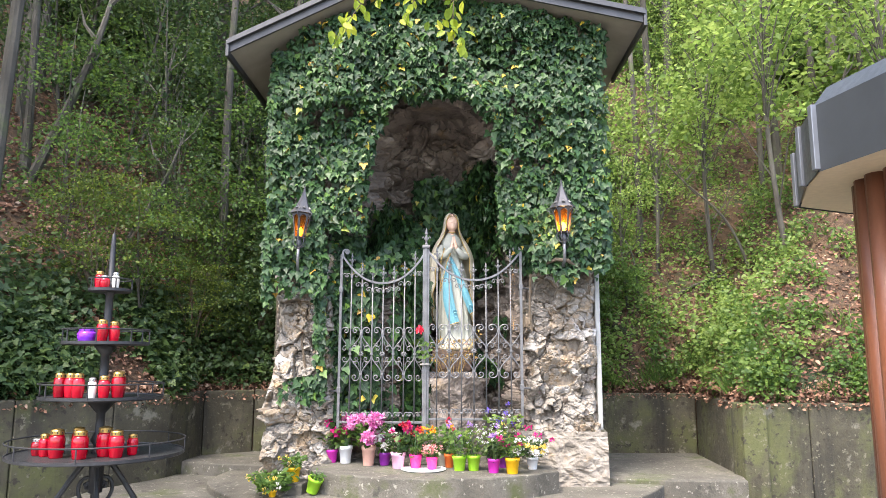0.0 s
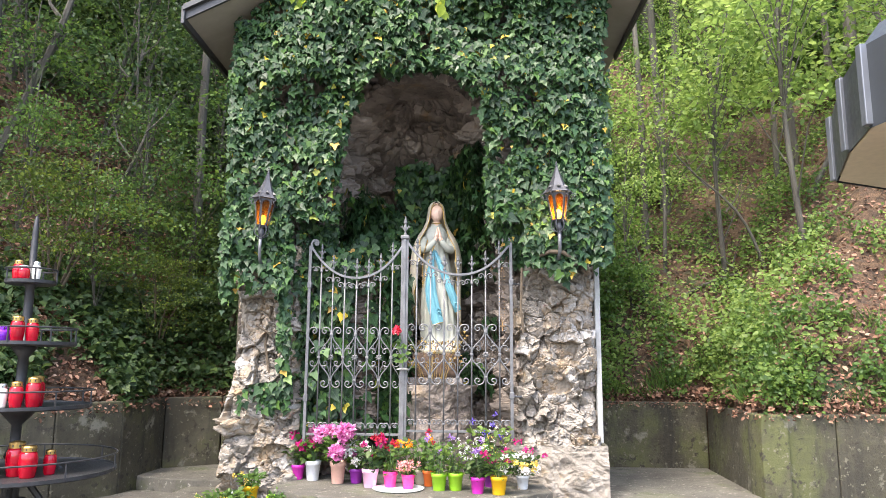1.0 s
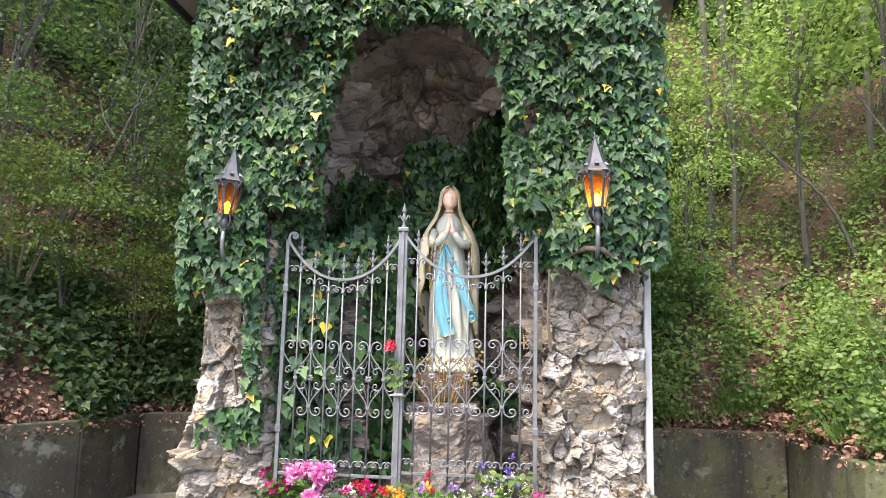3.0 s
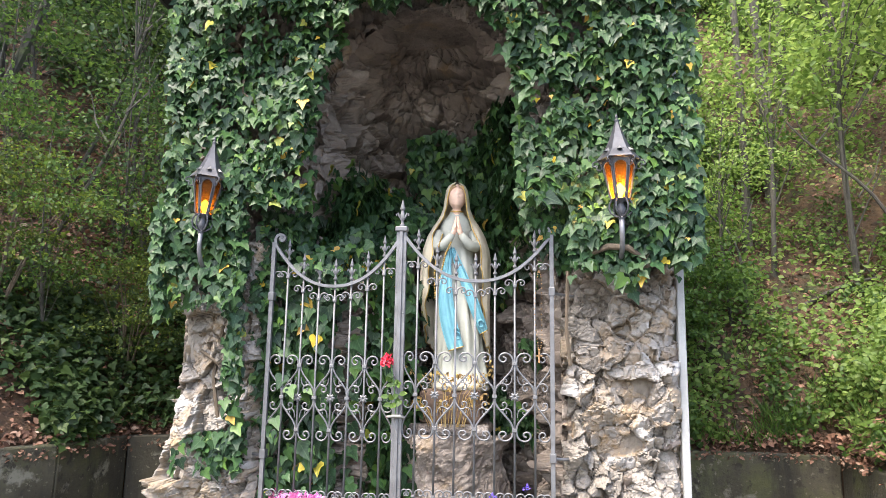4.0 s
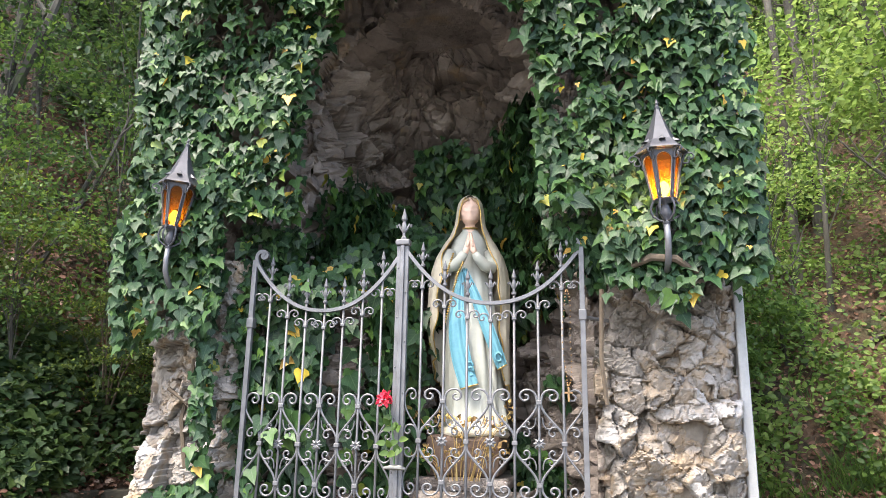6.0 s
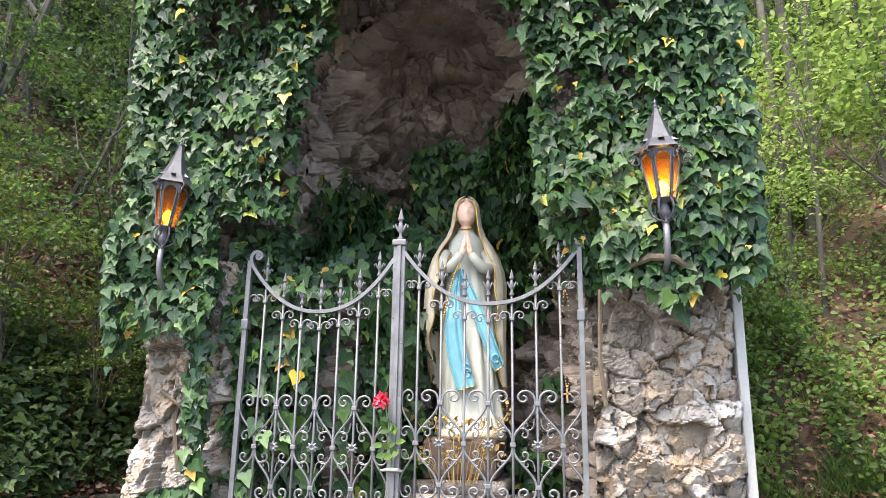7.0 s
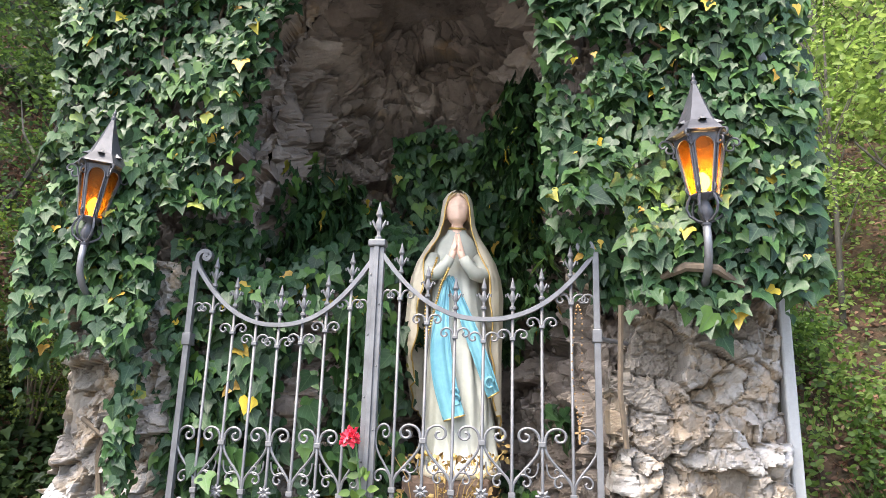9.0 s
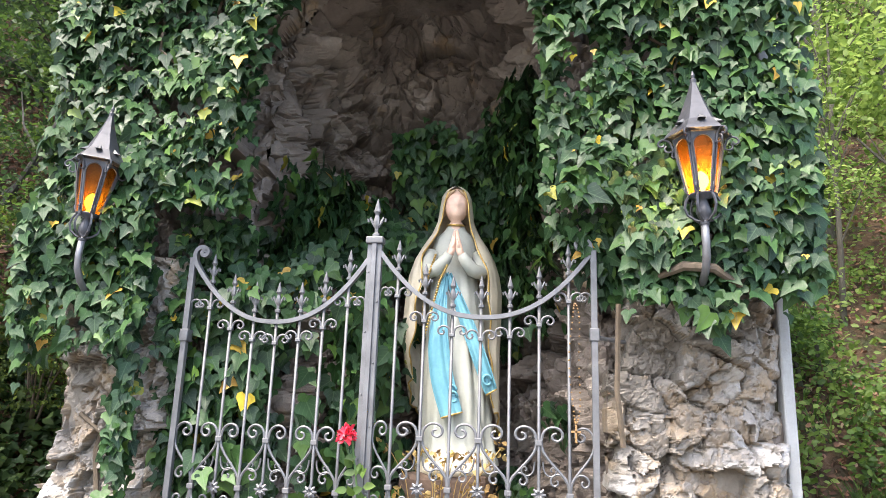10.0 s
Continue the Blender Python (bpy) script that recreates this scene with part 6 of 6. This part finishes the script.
def potted(at, colour, r, h, plant_h, spread, greens, flowers, seed, leaf=0.05, leaf_mat=None, tilt=(0, 0), label=""):
    """A flower pot with its plant. flowers: (petal colour, count, blossom radius, petals, low, high, x shift)."""
    rr = random.Random(seed)
    t = thing("flower_pot", at)
    t.matrix_basis = pose(*at, tilt[0], tilt[1], rr.uniform(0, 360) * 0)
    bm = bmesh.new()
    lathe(bm, [(r * 0.70, 0), (r * 0.74, 0.004), (r * 0.92, h * 0.78), (r * 1.0, h * 0.79), (r * 1.04, h * 0.99), (r * 1.0, h), (r * 0.93, h), (r * 0.90, h * 0.86), (0.001, h * 0.86)], 24)
    smooth(part("pot", bm, M_POT[colour], t))
    bm = bmesh.new()
    for _ in range(14):
        a, q = rr.uniform(0, 6.28), rr.uniform(0.2, 1)
        x, y, z = spread * q * math.cos(a), spread * q * 0.8 * math.sin(a), h + plant_h * rr.uniform(0.4, 0.95)
        tube(bm, [(x * 0.15, y * 0.15, h * 0.85), (x * 0.5, y * 0.5, h + (z - h) * 0.6), (x, y, z)], 0.0025, 4)
    part("stem_tuft", bm, M_STALK, t)["kind"] = "stuff"
    pos, tip, nrm = [], [], []
    for _ in range(greens):
        a, q, z = rr.uniform(0, 6.28), rr.random() ** 0.6, rr.random() ** 0.8
        w = spread * (0.45 + 0.55 * z)
        pos.append((w * q * math.cos(a), w * q * math.sin(a), h * 0.9 + z * plant_h * 0.92))
        tip.append((math.cos(a) + rr.gauss(0, 0.4), math.sin(a) + rr.gauss(0, 0.4), rr.gauss(0.2, 0.6)))
        nrm.append((math.cos(a) * 0.3 + rr.gauss(0, 0.4), math.sin(a) * 0.3 - 0.3, 1))
    lm = leaf_mat or M_LEAF_MID
    part("foliage", leaves("foliage", OVAL, pos, tip, nrm, [leaf * rr.uniform(0.7, 1.3) for _ in pos], lm), lm, t)["kind"] = "stuff"
    for c, n, br, pet, lo, hi, sh in flowers:
        for k in range(n):
            a, q = rr.uniform(0, 6.28), rr.random() ** 0.5
            blossom("blossom", t, (sh + spread * q * math.cos(a), spread * 0.8 * q * math.sin(a) - 0.03, h + rr.uniform(lo, hi)), br * rr.uniform(0.85, 1.15), pet, seed * 37 + k, M_PETAL[c], 0.40 if pet > 60 else 0.7 if pet > 20 else 0.95)
    return tagged(t, label, "flower pot", "flower pots on the ledge")


LZ = 0.735
potted((-0.84, 0.11, LZ), "magenta", 0.056, 0.115, 0.20, 0.11, 70, [("fuchsia", 4, 0.040, 40, 0.12, 0.28, 0.05)], 1, label="magenta plastic pot with deep pink roses on the ledge")
potted((-0.71, 0.07, LZ), "white", 0.062, 0.15, 0.20, 0.13, 70, [("pink", 2, 0.078, 260, 0.10, 0.24, 0.02), ("fuchsia", 3, 0.038, 36, 0.14, 0.26, -0.07)], 2, 0.06, label="tall white pot with pink peonies on the ledge")
potted((-0.49, -0.06, LZ), "peach", 0.062, 0.165, 0.24, 0.15, 80, [("pink", 4, 0.085, 300, 0.06, 0.24, 0.0), ("white", 3, 0.045, 40, 0.06, 0.20, 0.13)], 3, 0.07, label="tall peach vase with large pink peonies on the ledge")
potted((-0.35, -0.04, LZ), "purple", 0.055, 0.11, 0.10, 0.08, 60, [("white", 4, 0.035, 30, 0.05, 0.18, 0.04), ("fuchsia", 2, 0.035, 34, 0.05, 0.20, 0.08)], 4, label="purple pot with white blossoms on the ledge")
potted((-0.22, -0.22, LZ), "pale pink", 0.062, 0.135, 0.18, 0.11, 90, [("fuchsia", 3, 0.034, 36, 0.06, 0.25, 0.03), ("red", 3, 0.022, 20, 0.1, 0.24, 0.06)], 5, 0.055, M_LEAF_DARK, label="pale pink pot with fuchsia flowers on the ledge")
potted((-0.07, -0.21, LZ), "hot pink", 0.055, 0.115, 0.20, 0.12, 100, [("red", 4, 0.030, 22, 0.14, 0.26, -0.02), ("orange", 2, 0.030, 20, 0.15, 0.24, 0.08)], 6, 0.06, label="hot pink pot with red and orange flowers on the ledge")
potted((0.07, -0.27, LZ), "hot pink", 0.050, 0.105, 0.07, 0.085, 50, [("salmon", 16, 0.019, 14, 0.03, 0.09, 0.0)], 7, 0.035, label="small hot pink pot with pale pink blossoms on a white plate")
potted((0.15, -0.05, LZ), "cream", 0.052, 0.11, 0.24, 0.12, 100, [("red", 3, 0.022, 26, 0.18, 0.30, 0.03)], 8, 0.05, label="cream pot with a small dark red rose bush on the ledge")
potted((0.215, -0.14, LZ), "orange", 0.045, 0.115, 0.20, 0.08, 60, [("orange", 1, 0.025, 18, 0.2, 0.25, 0.0)], 9, 0.045, label="ribbed orange pot with a leafy plant on the ledge")
potted((0.30, -0.32, LZ), "lime", 0.060, 0.125, 0.24, 0.13, 130, [("lilac", 5, 0.020, 14, 0.12, 0.26, 0.0)], 10, 0.042, label="lime green pot with lilac flowers on the ledge")
potted((0.42, -0.31, LZ), "lime", 0.058, 0.125, 0.24, 0.12, 130, [("white", 22, 0.010, 8, 0.10, 0.26, 0.02)], 11, 0.036, M_LEAF_BRIGHT, label="lime green pot with tiny white flowers on the ledge")
potted((0.58, -0.42, LZ), "magenta", 0.055, 0.115, 0.15, 0.11, 100, [("lilac", 3, 0.026, 14, 0.16, 0.26, 0.02), ("white", 18, 0.010, 8, 0.12, 0.28, 0.0)], 12, 0.055, M_LEAF_DARK, label="magenta pot with bluish leaves on the ledge")
potted((0.73, -0.46, LZ), "yellow", 0.060, 0.125, 0.20, 0.13, 100, [("fuchsia", 6, 0.022, 16, 0.08, 0.20, -0.03), ("white", 6, 0.026, 16, 0.02, 0.14, 0.12), ("yellow", 5, 0.022, 14, 0.0, 0.12, 0.16)], 13, 0.05, label="yellow pot with pink, white and yellow flowers on the ledge")
potted((0.68, -0.14, LZ), "purple", 0.05, 0.11, 0.36, 0.16, 150, [("blue", 7, 0.020, 12, 0.24, 0.42, 0.0), ("white", 24, 0.011, 8, 0.16, 0.34, 0.0), ("yellow", 12, 0.010, 8, 0.12, 0.30, 0.06)], 14, 0.05, M_LEAF_BRIGHT, label="bunch of wild flowers and grasses in a purple pot")
potted((0.92, -0.22, LZ), "white", 0.05, 0.10, 0.16, 0.12, 110, [("white", 8, 0.026, 16, 0.02, 0.16, 0.0), ("fuchsia", 6, 0.018, 14, 0.12, 0.26, 0.05), ("yellow", 5, 0.022, 14, 0.0, 0.10, 0.05)], 15, 0.05, M_LEAF_DARK, label="low pot of white and yellow flowers beside the pier")
potted((-1.08, -0.36, 0.645), "yellow", 0.062, 0.12, 0.10, 0.10, 90, [("yellow", 3, 0.018, 12, 0.02, 0.1, -0.05)], 16, 0.045, label="yellow pot with a trailing plant on the step")
potted((-0.90, -0.47, 0.58), "lime", 0.062, 0.125, 0.06, 0.07, 40, [], 17, 0.035, tilt=(8, 18), label="tilted lime green pot on the step")
potted((-1.20, -0.55, 0.56), "yellow", 0.035, 0.045, 0.16, 0.20, 260, [("yellow", 6, 0.024, 14, 0.0, 0.14, -0.04), ("white", 3, 0.024, 14, 0.0, 0.12, 0.04)], 18, 0.055, M_LEAF_MID, label="straggling plant with yellow flowers on the step")
slab("flat_stone", [(-1.22, -0.46), (-0.98, -0.48), (-0.95, -0.2), (-1.2, -0.18)], 0.56, 0.645, M_STEP, "flat stone below the yellow pot")
bm = bmesh.new()
lathe(bm, [(0.001, 0.002), (0.15, 0.002), (0.185, 0.010), (0.19, 0.012), (0.185, 0.006), (0.15, 0.0)], 32)
plate = tagged(part("plate", bm, plain("white_paper", (0.78, 0.78, 0.76), 0.6, var=0.05)), "white paper plate on the ledge below the pots", "plate")
plate.location = (0.0, -0.30, LZ)
pr = random.Random(4)
n = 260
part("fallen_petals", leaves("fallen_petals", CURLED, [(0.75 + pr.gauss(0, 0.2), -1.02 + pr.gauss(0, 0.06), 0.562 + pr.random() * 0.01) for _ in range(n)], [(pr.gauss(0, 1), pr.gauss(0, 1), 0.1) for _ in range(n)], [(pr.gauss(0, .3), pr.gauss(0, .3), 1) for _ in range(n)], [0.028] * n, M_PETAL["yellow"]), M_PETAL["yellow"])
tagged(bpy.data.objects["fallen_petals"], "pale yellow petals strewn on the step", "petals", kind="stuff")

# ---- canopy beside the forecourt ----
M_CANOPY = plain("grey_sheet_metal", (0.045, 0.050, 0.056), 0.45, 0.3, 0.12, 4)
M_CANOPY_SEAM = plain("light_metal_seam", (0.15, 0.16, 0.18), 0.4, 0.5, 0.1, 4)
M_BROWN = surface("brown_lacquered_wood", [(0.3, (0.10, 0.035, 0.018)), (0.7, (0.20, 0.075, 0.038))], 5, stretch=(1, 1, 0.12), rough=(0.3, 0.5), grain=60, grain_mix=0.3, relief=0.2, dist=0.004)
canopy = tagged(thing("canopy", (2.76, -3.05, 0.2)), "grey sheet-metal canopy on a ribbed brown column", "canopy")
OCT = [(2.36, -2.50), (2.455, -2.17), (2.66, -1.68), (3.05, -1.50), (3.55, -1.62), (3.85, -2.1), (3.9, -2.8), (3.5, -3.45), (2.9, -3.5), (2.5, -3.1)]
OCT = [(x - 3.12, y + 2.45) for x, y in OCT]
bm = bmesh.new()
lo = [bm.verts.new((x, y, 2.35)) for x, y in OCT]
up = [bm.verts.new((x, y, 2.68)) for x, y in OCT]
tp = [bm.verts.new((x * 0.9, y * 0.9, 2.78)) for x, y in OCT]
for k in range(len(OCT)):
    j = (k + 1) % len(OCT)
    bm.faces.new((lo[k], lo[j], up[j], up[k]))
    bm.faces.new((up[k], up[j], tp[j], tp[k]))
bm.faces.new(tp)
bmesh.ops.recalc_face_normals(bm, faces=bm.faces)
fas = part("fascia", bm, M_CANOPY, canopy, "folded dark grey metal fascia")
for x, y in OCT:
    bm = bmesh.new()
    box(bm, x * 1.004 - 0.018, x * 1.004 + 0.018, y * 1.004 - 0.018, y * 1.004 + 0.018, 2.36, 2.685, 0.004)
    part("seam", bm, M_CANOPY_SEAM, fas, "light metal corner seam")
bm = bmesh.new()
bm.faces.new([bm.verts.new((x * 0.985, y * 0.985, 2.355)) for x, y in OCT])
bm.faces.new([bm.verts.new((x * 0.985, y * 0.985, 2.38)) for x, y in OCT])
part("soffit", bm, plain("cream_panel", (0.62, 0.52, 0.36), 0.5, var=0.08), canopy, "cream underside panel")
for k in range(22):
    a = k * 2 * math.pi / 22
    bm = bmesh.new()
    lathe(bm, [(0.064, -0.01), (0.064, 2.355)], 12, (0.44 * math.cos(a), 0.44 * math.sin(a), 0))
    smooth(part("rib", bm, M_BROWN, canopy))
bm = bmesh.new()
lathe(bm, [(0.40, -0.01), (0.40, 2.35)], 24)
part("core", bm, M_BROWN, canopy)

# ---- overhanging twig ----
twig = tagged(thing("overhanging_branch", (0.2, -1.2, 5.05)), "thin branch with yellow-green leaves hanging before the gable", "branch")
pos, tip, nrm = [], [], []
tr = random.Random(9)
for a, b, n in (((0.0, 0.0, 0.2), (0.10, 0.0, -1.0), 60), ((-0.2, 0.1, 0.0), (-0.85, 0.05, -0.95), 48), ((0.2, 0.2, 0.1), (-0.3, 0.1, -0.72), 36)):
    pts = [Vector(a).lerp(Vector(b), f) + Vector((0.05 * math.sin(5 * f), 0, 0.12 * math.sin(3 * f))) for f in np.linspace(0, 1, 9)]
    part("twig", tube(bmesh.new(), pts, [0.008 * (1 - 0.09 * i) for i in range(9)], 5), M_TWIG, twig)
    for _ in range(n):
        f = tr.random() ** 0.7
        p = Vector(a).lerp(Vector(b), f) + Vector((0.05 * math.sin(5 * f) + tr.gauss(0, 0.05), tr.gauss(0, 0.05), 0.12 * math.sin(3 * f)))
        pos.append(p)
        tip.append((tr.gauss(0, 0.7), tr.gauss(0, 0.4), -1))
        nrm.append((tr.gauss(0, 0.5), -0.7, tr.gauss(0.5, 0.4)))
M_SPRING = leaf_material("spring_leaf", [(0.0, (0.14, 0.22, 0.02)), (0.6, (0.25, 0.33, 0.02)), (1.0, (0.40, 0.42, 0.04))], 0.5, 0.5, 1.6)
part("foliage", leaves("foliage", OVAL, pos, tip, nrm, [tr.uniform(0.06, 0.11) for _ in pos], M_SPRING), M_SPRING, twig)["kind"] = "stuff"

# ---- stones of the piers, last ----
pier_stones(pier_e, 0.94, 1.562, 0.17, 1.0, 2.6, 35)
pier_stones(pier_w, -1.38, -0.84, 0.13, 0.6, 2.6, 41, 0.17, 0.12)
